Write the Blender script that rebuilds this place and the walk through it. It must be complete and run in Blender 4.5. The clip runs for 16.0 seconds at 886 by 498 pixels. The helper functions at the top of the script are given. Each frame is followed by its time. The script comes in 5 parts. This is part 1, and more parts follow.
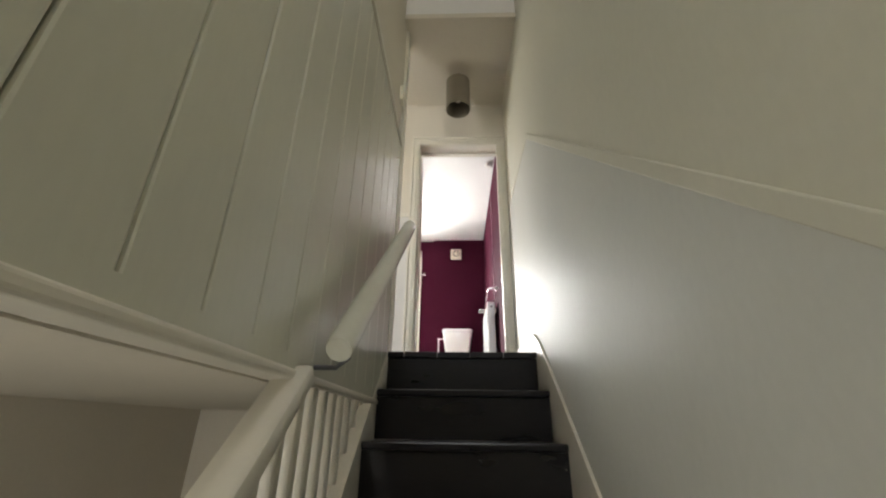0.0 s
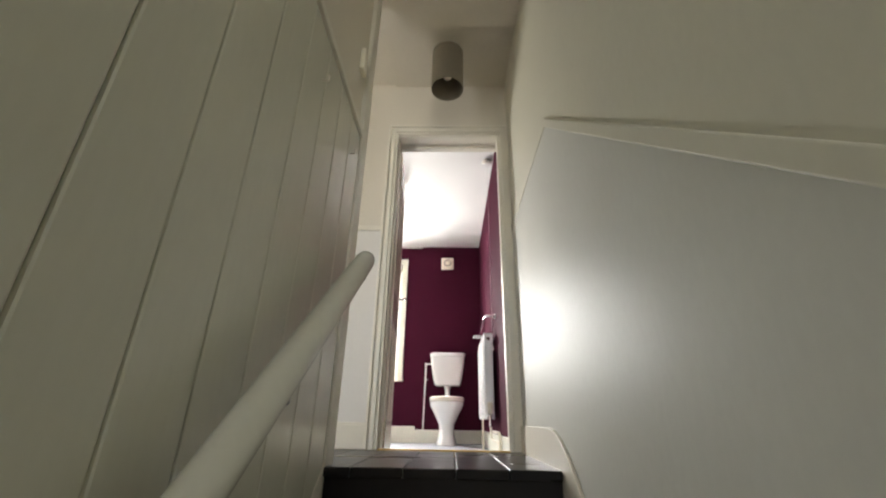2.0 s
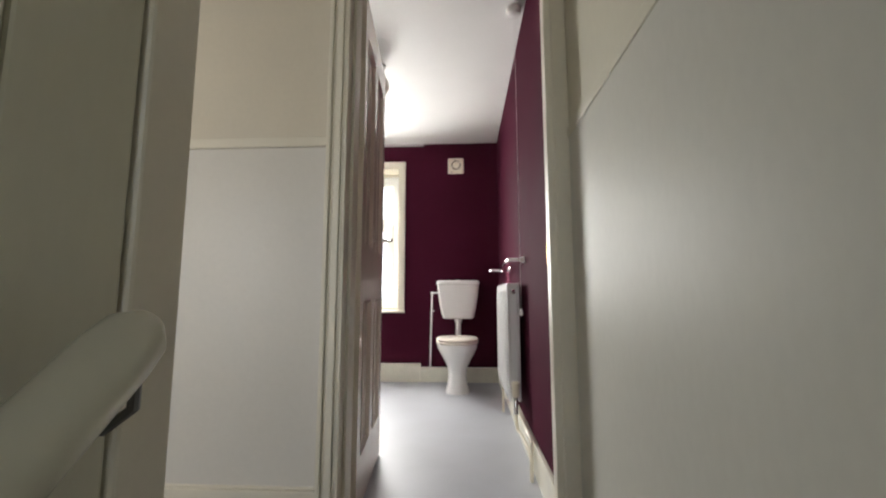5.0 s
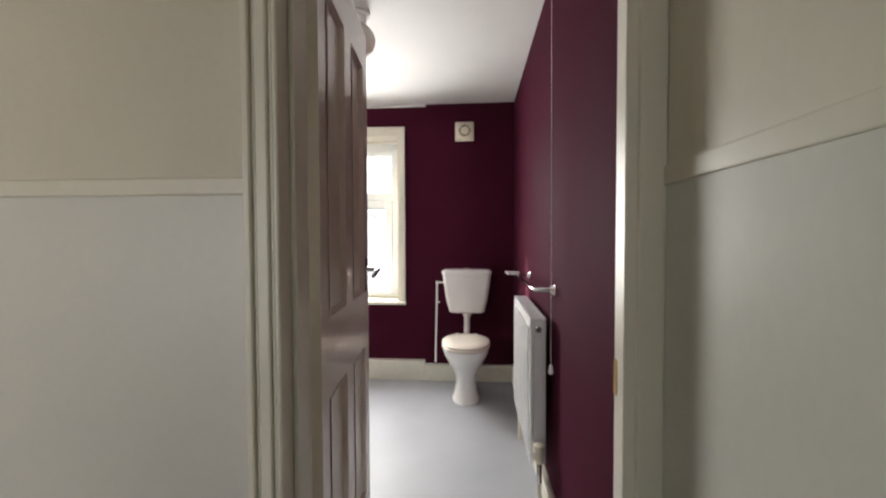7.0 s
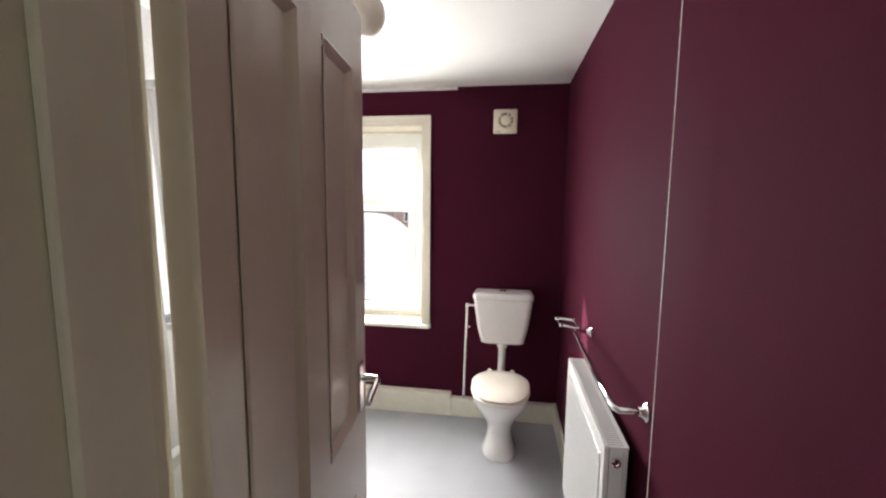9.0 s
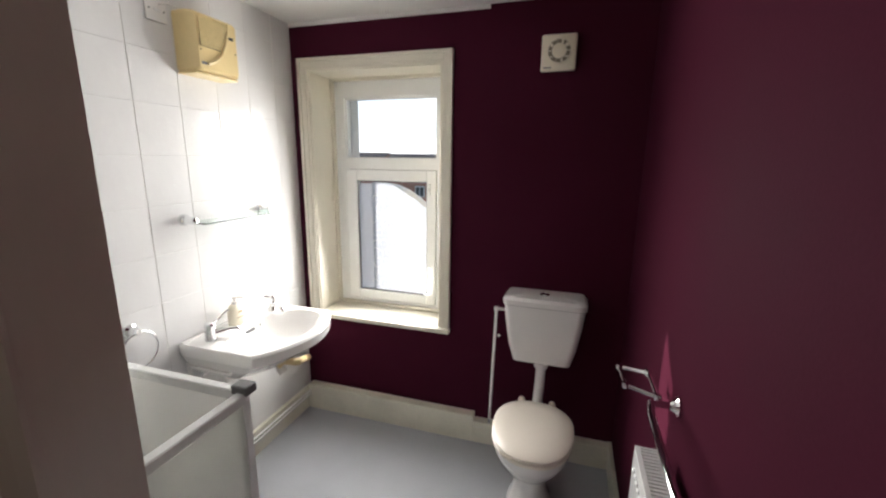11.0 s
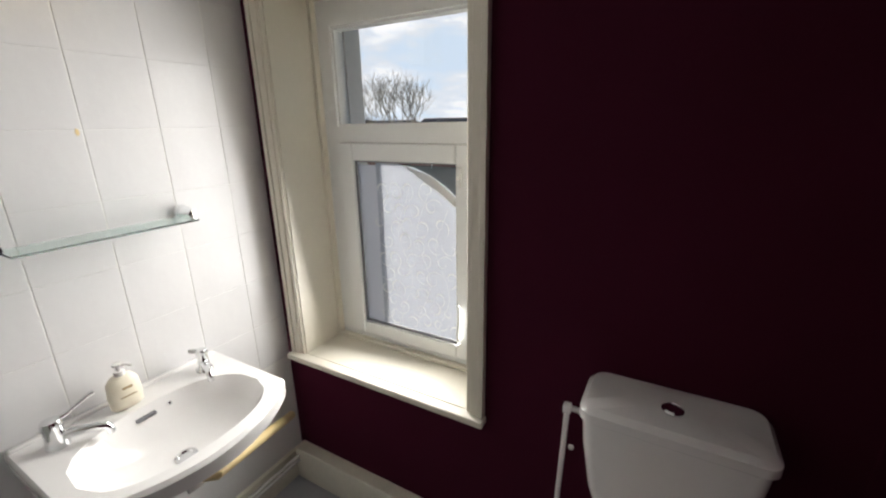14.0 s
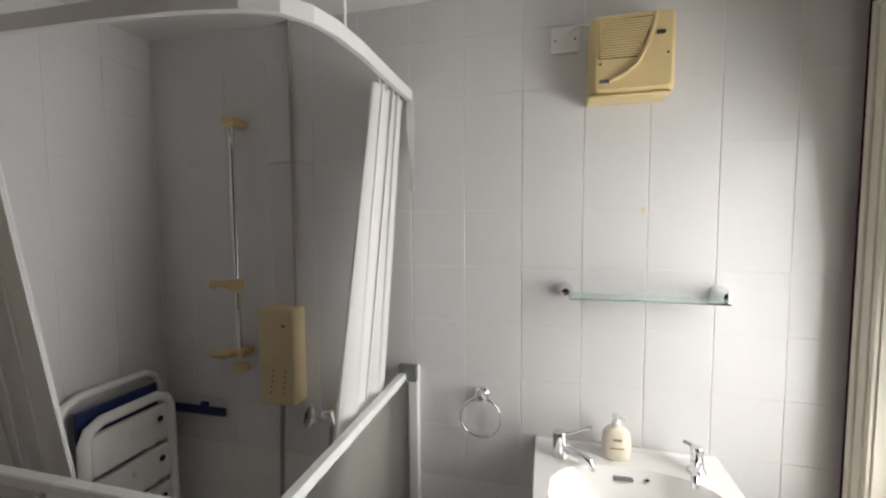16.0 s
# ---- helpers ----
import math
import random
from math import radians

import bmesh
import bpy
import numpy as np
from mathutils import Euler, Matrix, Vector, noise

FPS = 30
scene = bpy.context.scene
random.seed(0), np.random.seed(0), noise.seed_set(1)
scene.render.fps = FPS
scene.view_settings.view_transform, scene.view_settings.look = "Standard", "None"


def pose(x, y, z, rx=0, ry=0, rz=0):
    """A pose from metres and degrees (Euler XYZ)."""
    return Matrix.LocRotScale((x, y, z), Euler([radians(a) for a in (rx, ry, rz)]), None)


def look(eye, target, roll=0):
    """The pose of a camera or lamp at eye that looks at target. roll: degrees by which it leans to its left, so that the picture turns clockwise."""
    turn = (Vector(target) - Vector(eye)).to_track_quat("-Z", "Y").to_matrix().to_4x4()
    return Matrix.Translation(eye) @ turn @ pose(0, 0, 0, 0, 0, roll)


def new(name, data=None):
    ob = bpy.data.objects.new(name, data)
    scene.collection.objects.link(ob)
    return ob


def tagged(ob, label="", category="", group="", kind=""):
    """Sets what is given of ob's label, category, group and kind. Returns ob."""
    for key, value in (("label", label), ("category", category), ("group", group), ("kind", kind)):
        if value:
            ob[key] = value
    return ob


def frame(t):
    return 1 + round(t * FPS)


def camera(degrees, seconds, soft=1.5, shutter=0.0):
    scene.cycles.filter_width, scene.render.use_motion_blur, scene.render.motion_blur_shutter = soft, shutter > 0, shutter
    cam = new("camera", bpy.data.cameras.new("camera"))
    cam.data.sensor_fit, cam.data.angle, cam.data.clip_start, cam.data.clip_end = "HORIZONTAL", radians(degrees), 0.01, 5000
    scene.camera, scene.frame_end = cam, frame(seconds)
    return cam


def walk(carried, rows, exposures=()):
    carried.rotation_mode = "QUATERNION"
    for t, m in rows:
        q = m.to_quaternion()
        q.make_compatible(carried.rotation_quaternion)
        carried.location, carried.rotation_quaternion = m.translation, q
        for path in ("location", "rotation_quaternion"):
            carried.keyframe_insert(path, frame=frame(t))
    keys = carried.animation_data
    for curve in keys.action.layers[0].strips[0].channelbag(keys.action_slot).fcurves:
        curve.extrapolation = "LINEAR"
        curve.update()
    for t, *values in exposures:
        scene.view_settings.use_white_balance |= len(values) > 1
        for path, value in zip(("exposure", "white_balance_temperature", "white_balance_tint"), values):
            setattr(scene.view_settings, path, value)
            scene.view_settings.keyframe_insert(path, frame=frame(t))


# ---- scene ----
cam = camera(94.6, 16.0, soft=2.2)
PATH = [
    (0, (-0.405, -5.689, -0.364), (-0.472, -3.859, 0.44), 0.8),
    (0.5, (-0.36, -5.555, -0.196), (-0.416, -3.767, 0.698), 0.7),
    (1, (-0.367, -5.419, -0.127), (-0.394, -3.633, 0.772), 0.4),
    (1.5, (-0.396, -5.251, 0.016), (-0.399, -3.434, 0.85), 0.4),
    (2, (-0.353, -5.02, 0.14), (-0.399, -3.177, 0.917), 1.0),
    (2.5, (-0.382, -4.843, 0.231), (-0.422, -2.969, 0.93), 0.6),
    (3, (-0.358, -4.692, 0.334), (-0.42, -2.784, 0.931), 0.0),
    (3.5, (-0.312, -4.521, 0.44), (-0.44, -2.583, 0.921), 0.2),
    (4, (-0.332, -4.349, 0.517), (-0.437, -2.389, 0.903), 0.1),
    (6.5, (-0.324, -3.64, 1.051), (-0.458, -1.645, 1.075), -0.1),
    (7, (-0.34, -3.512, 1.149), (-0.49, -1.519, 1.089), -0.2),
    (7.5, (-0.37, -3.391, 1.3), (-0.484, -1.401, 1.137), 0.3),
    (8, (-0.334, -3.254, 1.356), (-0.516, -1.273, 1.148), 0.5),
    (8.5, (-0.34, -3.09, 1.49), (-0.586, -1.12, 1.249), 0.5),
    (9, (-0.399, -2.908, 1.491), (-0.696, -0.943, 1.262), 0.6),
    (11.5, (-0.307, -2.004, 1.6), (-0.978, -0.174, 1.15), 0.3),
    (12, (-0.31, -1.891, 1.668), (-1.076, -0.088, 1.265), 0.6),
    (12.5, (-0.315, -1.715, 1.676), (-1.109, 0.034, 1.12), 0.6),
    (13, (-0.352, -1.466, 1.597), (-0.978, 0.267, 0.82), -0.2),
    (13.5, (-0.434, -1.274, 1.554), (-0.963, 0.467, 0.724), -0.2),
    (14, (-0.469, -1.088, 1.547), (-1.411, 0.576, 0.962), -0.9),
    (14.5, (-0.48, -0.974, 1.572), (-1.971, 0.324, 1.267), -0.4),
    (15, (-0.561, -0.955, 1.575), (-2.405, -0.191, 1.445), -1.0),
    (15.5, (-0.568, -0.9, 1.568), (-2.564, -0.82, 1.467), -1.1),
    (16, (-0.461, -0.873, 1.51), (-2.397, -1.357, 1.374), -0.4),
]
walk(cam, [(t, look(eye, target, roll)) for t, eye, target, roll in PATH],
     exposures=((0, 2.5), (1.0, 2.5), (2.5, 2.2), (3.0, 2.1), (4.2, 1.9), (6.3, 1.3), (7.5, 1.4), (8.5, 1.5), (9.2, 1.7), (11.3, 0.5), (13.0, 0.2), (13.5, 0.1), (14.0, -0.1), (14.5, -0.55), (15.0, -0.6), (15.5, -0.45), (16.0, -0.15)))


# ---- world, sun, daylight, added lights, exposure ----
SUN_AZ = Vector((-0.975, 0.78, 0)).normalized()
SUN_EL = radians(26.2)
world = bpy.data.worlds.new("world")
scene.world = world
world.use_nodes = True
wn = world.node_tree.nodes
sky = wn.new("ShaderNodeTexSky")
sky.sky_type, sky.sun_disc = "NISHITA", False
sky.sun_elevation, sky.sun_rotation = SUN_EL, math.atan2(SUN_AZ.x, SUN_AZ.y)
sky.air_density, sky.dust_density = 1.0, 2.0
wn["Background"].inputs[1].default_value = 0.15
world.node_tree.links.new(sky.outputs[0], wn["Background"].inputs[0])
sun_dir = Vector((SUN_AZ.x * math.cos(SUN_EL), SUN_AZ.y * math.cos(SUN_EL), math.sin(SUN_EL)))
sun = new("sun", bpy.data.lights.new("sun", "SUN"))
sun.data.energy, sun.data.angle, sun.data.color = 5.0, radians(0.6), (1, 0.94, 0.85)
sun.matrix_world = look(sun_dir * 30, (0, 0, 0))


def area_lamp(name, eye, target, w, h, watts, colour, spread=180):
    lamp = new(name, bpy.data.lights.new(name, "AREA"))
    lamp.data.shape, lamp.data.size, lamp.data.size_y = "RECTANGLE", w, h
    lamp.data.energy, lamp.data.color, lamp.data.spread = watts, colour, radians(spread)
    lamp.matrix_world = look(eye, target)
    return lamp


area_lamp("bathroom_daylight", (-1.385, 0.110, 1.26), (-1.145, -1.84, 1.01), 0.56, 1.12, 18.5, (1.0, 0.985, 0.955), 155)
# Light added for the landing, from an assumed window out of view.
area_lamp("unseen_landing_light", (-2.30, -4.93, 1.0), (-2.0, -2.7, 0.7), 0.9, 1.2, 6.2, (0.98, 0.98, 1.0))
# Added behind the stairs to brighten them; no such window is known.
area_lamp("added_stair_light", (-0.38, -7.06, 1.9), (-0.38, -4.5, 0.9), 0.62, 1.3, 3.1, (1.0, 0.96, 0.90))
# Added out of view to lift the dark lower hall.
area_lamp("added_hall_light", (-1.45, -7.06, -1.35), (-1.4, -4.0, -1.3), 0.7, 1.3, 3.5, (1.0, 0.97, 0.92))

# ---- materials ----


def mat(name, colour, rough=0.5, metal=0.0, var=0.08, scale=3.0, grain=60.0, bump=0.0, bump_scale=40.0, stretch=(1, 1, 1),
        coat=0.0, second=None, spec=0.5, fleck=None, amount=0.70, fleck_scale=18.0):
    m = bpy.data.materials.new(name)
    m.use_nodes = True
    nt = m.node_tree
    n, l = nt.nodes, nt.links
    b = n["Principled BSDF"]
    b.inputs["Roughness"].default_value, b.inputs["Metallic"].default_value = rough, metal
    b.inputs["Coat Weight"].default_value, b.inputs["Coat Roughness"].default_value = coat, 0.08
    b.inputs["Specular IOR Level"].default_value = spec
    tc, mp = n.new("ShaderNodeTexCoord"), n.new("ShaderNodeMapping")
    mp.inputs["Scale"].default_value = stretch
    l.new(tc.outputs["Object"], mp.inputs[0])
    big, fine = n.new("ShaderNodeTexNoise"), n.new("ShaderNodeTexNoise")
    big.inputs["Scale"].default_value, fine.inputs["Scale"].default_value = scale, grain
    big.inputs["Detail"].default_value, fine.inputs["Detail"].default_value = 5, 3
    l.new(mp.outputs[0], big.inputs[0]), l.new(mp.outputs[0], fine.inputs[0])
    add = n.new("ShaderNodeMath")
    add.operation = "MULTIPLY_ADD"
    add.inputs[1].default_value = 0.35
    l.new(fine.outputs[0], add.inputs[0]), l.new(big.outputs[0], add.inputs[2])
    ramp = n.new("ShaderNodeValToRGB")
    lo = [max(0, c * (1 - var)) for c in colour[:3]]
    hi = second or [min(1, c * (1 + var)) for c in colour[:3]]
    ramp.color_ramp.elements[0].position, ramp.color_ramp.elements[1].position = 0.4, 0.95
    ramp.color_ramp.elements[0].color, ramp.color_ramp.elements[1].color = (*lo, 1), (*hi, 1)
    l.new(add.outputs[0], ramp.inputs[0]), l.new(ramp.outputs[0], b.inputs["Base Color"])
    if fleck:
        fk, fr, fm = n.new("ShaderNodeTexNoise"), n.new("ShaderNodeMapRange"), n.new("ShaderNodeMix")
        fk.inputs["Scale"].default_value, fk.inputs["Detail"].default_value, fk.inputs["Roughness"].default_value = fleck_scale, 8, 0.65
        fr.inputs[1].default_value, fr.inputs[2].default_value = amount, amount + 0.02
        fm.data_type = "RGBA"
        fm.inputs[7].default_value = (*fleck, 1)
        l.new(tc.outputs["Object"], fk.inputs[0]), l.new(fk.outputs[0], fr.inputs[0]), l.new(fr.outputs[0], fm.inputs[0])
        l.new(ramp.outputs[0], fm.inputs[6]), l.new(fm.outputs[2], b.inputs["Base Color"])
    rr = n.new("ShaderNodeMapRange")
    rr.inputs[3].default_value, rr.inputs[4].default_value = max(0.02, rough * 0.8), min(1, rough * 1.25)
    l.new(big.outputs[0], rr.inputs[0]), l.new(rr.outputs[0], b.inputs["Roughness"])
    if bump:
        bn, bp = n.new("ShaderNodeTexNoise"), n.new("ShaderNodeBump")
        bn.inputs["Scale"].default_value, bn.inputs["Detail"].default_value = bump_scale, 4
        bp.inputs["Strength"].default_value, bp.inputs["Distance"].default_value = bump, 0.004
        l.new(mp.outputs[0], bn.inputs[0]), l.new(bn.outputs[0], bp.inputs["Height"]), l.new(bp.outputs[0], b.inputs["Normal"])
    return m


def glass(name, colour=(1, 1, 1), rough=0.0):
    m = bpy.data.materials.new(name)
    m.use_nodes = True
    b = m.node_tree.nodes["Principled BSDF"]
    b.inputs["Base Color"].default_value = (*colour, 1)
    b.inputs["Transmission Weight"].default_value, b.inputs["Roughness"].default_value = 1, rough
    b.inputs["IOR"].default_value = 1.45
    return m


GLOSS_WALL = mat("cream_gloss_paint", (0.62, 0.60, 0.495), 0.42, var=0.06, scale=1.5, bump=0.35, bump_scale=7, stretch=(1, 1, 0.5), spec=0.16)
GLOSS_LOWER = mat("pale_grey_gloss_paint", (0.60, 0.60, 0.55), 0.47, var=0.06, scale=1.5, bump=0.35, bump_scale=7, stretch=(1, 1, 0.5), spec=0.09)
PALE = mat("pale_grey_dado_paint", (0.66, 0.635, 0.59), 0.42, var=0.05, scale=1.3, bump=0.12, bump_scale=40)
BOARD = mat("cream_painted_boarding", (0.61, 0.60, 0.495), 0.24, var=0.06, scale=2.0, bump=0.15, bump_scale=22, stretch=(1, 1, 0.25))
CREAM = mat("cream_woodwork_paint", (0.70, 0.66, 0.56), 0.38, var=0.05, bump=0.1, bump_scale=25, fleck=(0.34, 0.28, 0.20), amount=0.735)
EMULSION = mat("cream_emulsion", (0.66, 0.61, 0.51), 0.65, var=0.06, scale=1.2, bump=0.15, bump_scale=80)
WHITE = mat("white_ceiling_paint", (0.78, 0.77, 0.75), 0.7, var=0.03, bump=0.12, bump_scale=60)
PURPLE = mat("plum_wall_paint", (0.058, 0.0092, 0.0222), 0.72, var=0.14, scale=1.6, grain=120, bump=0.10, bump_scale=140, spec=0.03)
TREAD = mat("black_painted_boards", (0.010, 0.009, 0.010), 0.28, spec=0.35, var=0.4, scale=5, bump=0.25, bump_scale=30, stretch=(0.4, 1, 1), fleck=(0.16, 0.15, 0.14), amount=0.71)
BRASS = mat("brass_strip", (0.62, 0.43, 0.16), 0.3, 1.0, var=0.15)
VINYL = mat("pale_grey_vinyl", (0.42, 0.43, 0.46), 0.50, var=0.12, scale=2.2, grain=140, bump=0.08, bump_scale=120, fleck=(0.27, 0.27, 0.27), amount=0.72, fleck_scale=9)
TILE = mat("white_glazed_tile", (0.70, 0.69, 0.69), 0.12, var=0.03, scale=4, bump=0.26, bump_scale=9, spec=0.28)
GROUT = mat("off_white_grout", (0.76, 0.75, 0.72), 0.8, var=0.12, scale=8)
DOORPAINT = mat("cream_door_gloss", (0.66, 0.59, 0.50), 0.20, var=0.05, bump=0.10, bump_scale=18, stretch=(1, 1, 0.3), fleck=(0.34, 0.28, 0.20), amount=0.75)
TRUNKING = mat("grey_beige_trunking", (0.40, 0.37, 0.33), 0.5)
SKIRT = mat("ivory_skirting_paint", (0.74, 0.71, 0.60), 0.35, var=0.10, scale=6, bump=0.2, bump_scale=30, fleck=(0.16, 0.12, 0.09), amount=0.715)
CERAMIC = mat("white_ceramic", (0.84, 0.82, 0.80), 0.07, var=0.02, coat=0.3)
SEAT = mat("cream_seat_plastic", (0.82, 0.75, 0.66), 0.22, var=0.03)
RADP = mat("white_radiator_enamel", (0.80, 0.80, 0.80), 0.25, var=0.03)
CHROME = mat("chrome", (0.78, 0.79, 0.80), 0.08, 1.0, var=0.04)
UPVC = mat("white_window_plastic", (0.82, 0.83, 0.82), 0.25, var=0.03)
YELLOW = mat("yellowed_plastic", (0.70, 0.55, 0.28), 0.38, var=0.06, scale=8)
IVORYUNIT = mat("aged_ivory_plastic", (0.66, 0.54, 0.32), 0.38, var=0.05, scale=8)
IVORY = mat("ivory_plastic", (0.78, 0.72, 0.58), 0.35, var=0.04)
# Near-black for dark parts, and for shade put into hollows as colour.
DARK = mat("black_and_recess_shade", (0.03, 0.03, 0.03), 0.6)
GREY = mat("grey_plastic", (0.16, 0.16, 0.17), 0.4)
HOSE = mat("grey_metal_hose", (0.32, 0.31, 0.30), 0.35, 0.6, var=0.15, scale=60)
BLUE = mat("navy_plastic", (0.015, 0.03, 0.12), 0.4)
FABRIC = mat("white_curtain", (0.80, 0.79, 0.78), 0.6, var=0.03, bump=0.1, bump_scale=200)
fab = FABRIC.node_tree
ftr, fmx = fab.nodes.new("ShaderNodeBsdfTranslucent"), fab.nodes.new("ShaderNodeMixShader")
ftr.inputs[0].default_value, fmx.inputs[0].default_value = (0.80, 0.79, 0.78, 1), 0.09
fab.links.new(fab.nodes["Principled BSDF"].outputs[0], fmx.inputs[1])
fab.links.new(ftr.outputs[0], fmx.inputs[2])
fab.links.new(fmx.outputs[0], fab.nodes["Material Output"].inputs[0])
# Lampshade fabric; its dark tone also paints the fan's shaded gap.
SHADE = mat("taupe_lampshade_and_gap_shade", (0.22, 0.19, 0.14), 0.8, var=0.12, bump=0.3, bump_scale=150)
GLASS = glass("window_glass")
SHELFGLASS = glass("green_edged_glass", (0.80, 0.95, 0.90))
BRICK = mat("red_brick", (0.30, 0.13, 0.09), 0.85, var=0.3, scale=9)
RENDERED = mat("white_render", (0.75, 0.74, 0.70), 0.8, var=0.08)
SLATE = mat("slate_roof", (0.10, 0.10, 0.11), 0.7, var=0.2)
BARK = mat("bark", (0.48, 0.42, 0.33), 0.9, var=0.3)
EARTH = mat("earth_ground", (0.16, 0.15, 0.11), 0.9, var=0.3, scale=0.4)
LABEL = mat("brown_label_print", (0.35, 0.25, 0.12), 0.5)

# ---- builders ----


def link(name, bm, material, parent=None, smooth=False):
    me = bpy.data.meshes.new(name)
    bmesh.ops.recalc_face_normals(bm, faces=bm.faces)
    bm.to_mesh(me)
    bm.free()
    me.materials.append(material)
    if smooth:
        me.shade_smooth()
        me.set_sharp_from_angle(angle=radians(40))
    ob = new(name, me)
    ob.parent = parent
    return ob


def part(name, bm, material, parent, label="", smooth=False):
    return tagged(link(name, bm, material, parent, smooth), label)


def thing(name, label, category, at=(0, 0, 0), group=""):
    ob = new(name)
    ob.location = at
    ob.empty_display_size = 0.1
    return tagged(ob, label, category, group)


def fixed(ob, label, category):
    return tagged(ob, label, category, kind="structure")


def box(bm, a, b, bevel=0.0, seg=1):
    """A box from corner a to corner b, added to bm."""
    lo, hi = [min(p, q) for p, q in zip(a, b)], [max(p, q) for p, q in zip(a, b)]
    vs = [bm.verts.new((x, y, z)) for x in (lo[0], hi[0]) for y in (lo[1], hi[1]) for z in (lo[2], hi[2])]
    fs = [bm.faces.new([vs[i] for i in f]) for f in ((0, 1, 3, 2), (4, 6, 7, 5), (0, 4, 5, 1), (2, 3, 7, 6), (0, 2, 6, 4), (1, 5, 7, 3))]
    if bevel:
        es = list({e for f in fs for e in f.edges})
        bmesh.ops.bevel(bm, geom=es, offset=bevel, segments=seg, affect="EDGES", profile=0.5)
    return bm


def boxes(*pairs, bevel=0.0, seg=1):
    bm = bmesh.new()
    for a, b in pairs:
        box(bm, a, b, bevel, seg)
    return bm


def prism(points, axis, lo, hi, bevel=0.0):
    """A closed outline in the plane across axis ('x', 'y', 'z'), pushed from lo to hi."""
    bm = bmesh.new()

    def place(p, d):
        return {"x": (d, p[0], p[1]), "y": (p[0], d, p[1]), "z": (p[0], p[1], d)}[axis]
    a = [bm.verts.new(place(p, lo)) for p in points]
    b = [bm.verts.new(place(p, hi)) for p in points]
    bm.faces.new(a), bm.faces.new(b)
    for i in range(len(points)):
        j = (i + 1) % len(points)
        bm.faces.new((a[i], a[j], b[j], b[i]))
    bmesh.ops.recalc_face_normals(bm, faces=bm.faces)
    if bevel:
        bmesh.ops.bevel(bm, geom=list(bm.edges), offset=bevel, segments=2, affect="EDGES", profile=0.5)
    return bm


def tube(bm, points, radius, sides=12, cap=True):
    """A round tube through points; radius is one number or one per point."""
    pts = [Vector(p) for p in points]
    rings, up = [], None
    for i, p in enumerate(pts):
        d = (pts[min(i + 1, len(pts) - 1)] - pts[max(i - 1, 0)]).normalized()
        if up is None:
            up = Vector((0, 0, 1)) if abs(d.z) < 0.9 else Vector((1, 0, 0))
        side = d.cross(up).normalized()
        up = side.cross(d).normalized()
        r = radius[i] if isinstance(radius, (list, tuple)) else radius
        rings.append([bm.verts.new(p + r * (math.cos(a) * side + math.sin(a) * up)) for a in [2 * math.pi * k / sides for k in range(sides)]])
    for a, b in zip(rings, rings[1:]):
        for k in range(sides):
            bm.faces.new((a[k], a[(k + 1) % sides], b[(k + 1) % sides], b[k]))
    if cap:
        bm.faces.new(rings[0][::-1]), bm.faces.new(rings[-1])
    return bm


def tubes(points, radius, sides=12, cap=True):
    return tube(bmesh.new(), points, radius, sides, cap)


def lathe(profile, sides=32, squash=(1, 1), centre=(0, 0)):
    """A profile of (radius, height) turned round the z axis."""
    bm, rings = bmesh.new(), []
    for r, z in profile:
        rings.append([bm.verts.new((centre[0] + squash[0] * r * math.cos(a), centre[1] + squash[1] * r * math.sin(a), z))
                      for a in [2 * math.pi * k / sides for k in range(sides)]])
    for a, b in zip(rings, rings[1:]):
        for k in range(sides):
            bm.faces.new((a[k], a[(k + 1) % sides], b[(k + 1) % sides], b[k]))
    bm.faces.new(rings[0][::-1]), bm.faces.new(rings[-1])
    return bm


def loft(rings, close=True):
    """Skin between outlines (lists of points, all the same length)."""
    bm = bmesh.new()
    vs = [[bm.verts.new(p) for p in r] for r in rings]
    n = len(vs[0])
    for a, b in zip(vs, vs[1:]):
        for k in range(n):
            bm.faces.new((a[k], a[(k + 1) % n], b[(k + 1) % n], b[k]))
    if close:
        bm.faces.new(vs[0][::-1]), bm.faces.new(vs[-1])
    return bm


def turned(bm, m):
    bmesh.ops.transform(bm, matrix=m, verts=bm.verts)
    return bm


def wall_with_holes(axis, lo, hi, span, height, holes):
    """A wall across axis from lo to hi, over span and height, with holes (a0, a1, z0, z1), as one mesh of blocks."""
    bm = bmesh.new()
    us = sorted({span[0], span[1], *[h[i] for h in holes for i in (0, 1)]})
    zs = sorted({height[0], height[1], *[h[i] for h in holes for i in (2, 3)]})
    for u0, u1 in zip(us, us[1:]):
        for z0, z1 in zip(zs, zs[1:]):
            um, zm = (u0 + u1) / 2, (z0 + z1) / 2
            if any(h[0] < um < h[1] and h[2] < zm < h[3] for h in holes):
                continue
            if axis == "y":
                box(bm, (u0, lo, z0), (u1, hi, z1))
            else:
                box(bm, (lo, u0, z0), (hi, u1, z1))
    bmesh.ops.remove_doubles(bm, verts=bm.verts, dist=1e-5)
    bm.verts.index_update()
    seen = {}
    for f in bm.faces:
        seen.setdefault(tuple(sorted(v.index for v in f.verts)), []).append(f)
    for fs in seen.values():
        if len(fs) > 1:
            for f in fs:
                bm.faces.remove(f)
    return bm


# ---- plan ----
TX = -1.90               # tiled wall
RX = 0.0                 # plum wall
FZ = -0.085              # bathroom floor
DY0, DY1 = -2.70, -2.53  # door wall: landing face, bathroom face
DX0, DX1 = -0.735, -0.028  # door opening
DH = 1.965
CEIL = 2.28
SLX, SRX = -0.765, 0.02   # stair walls
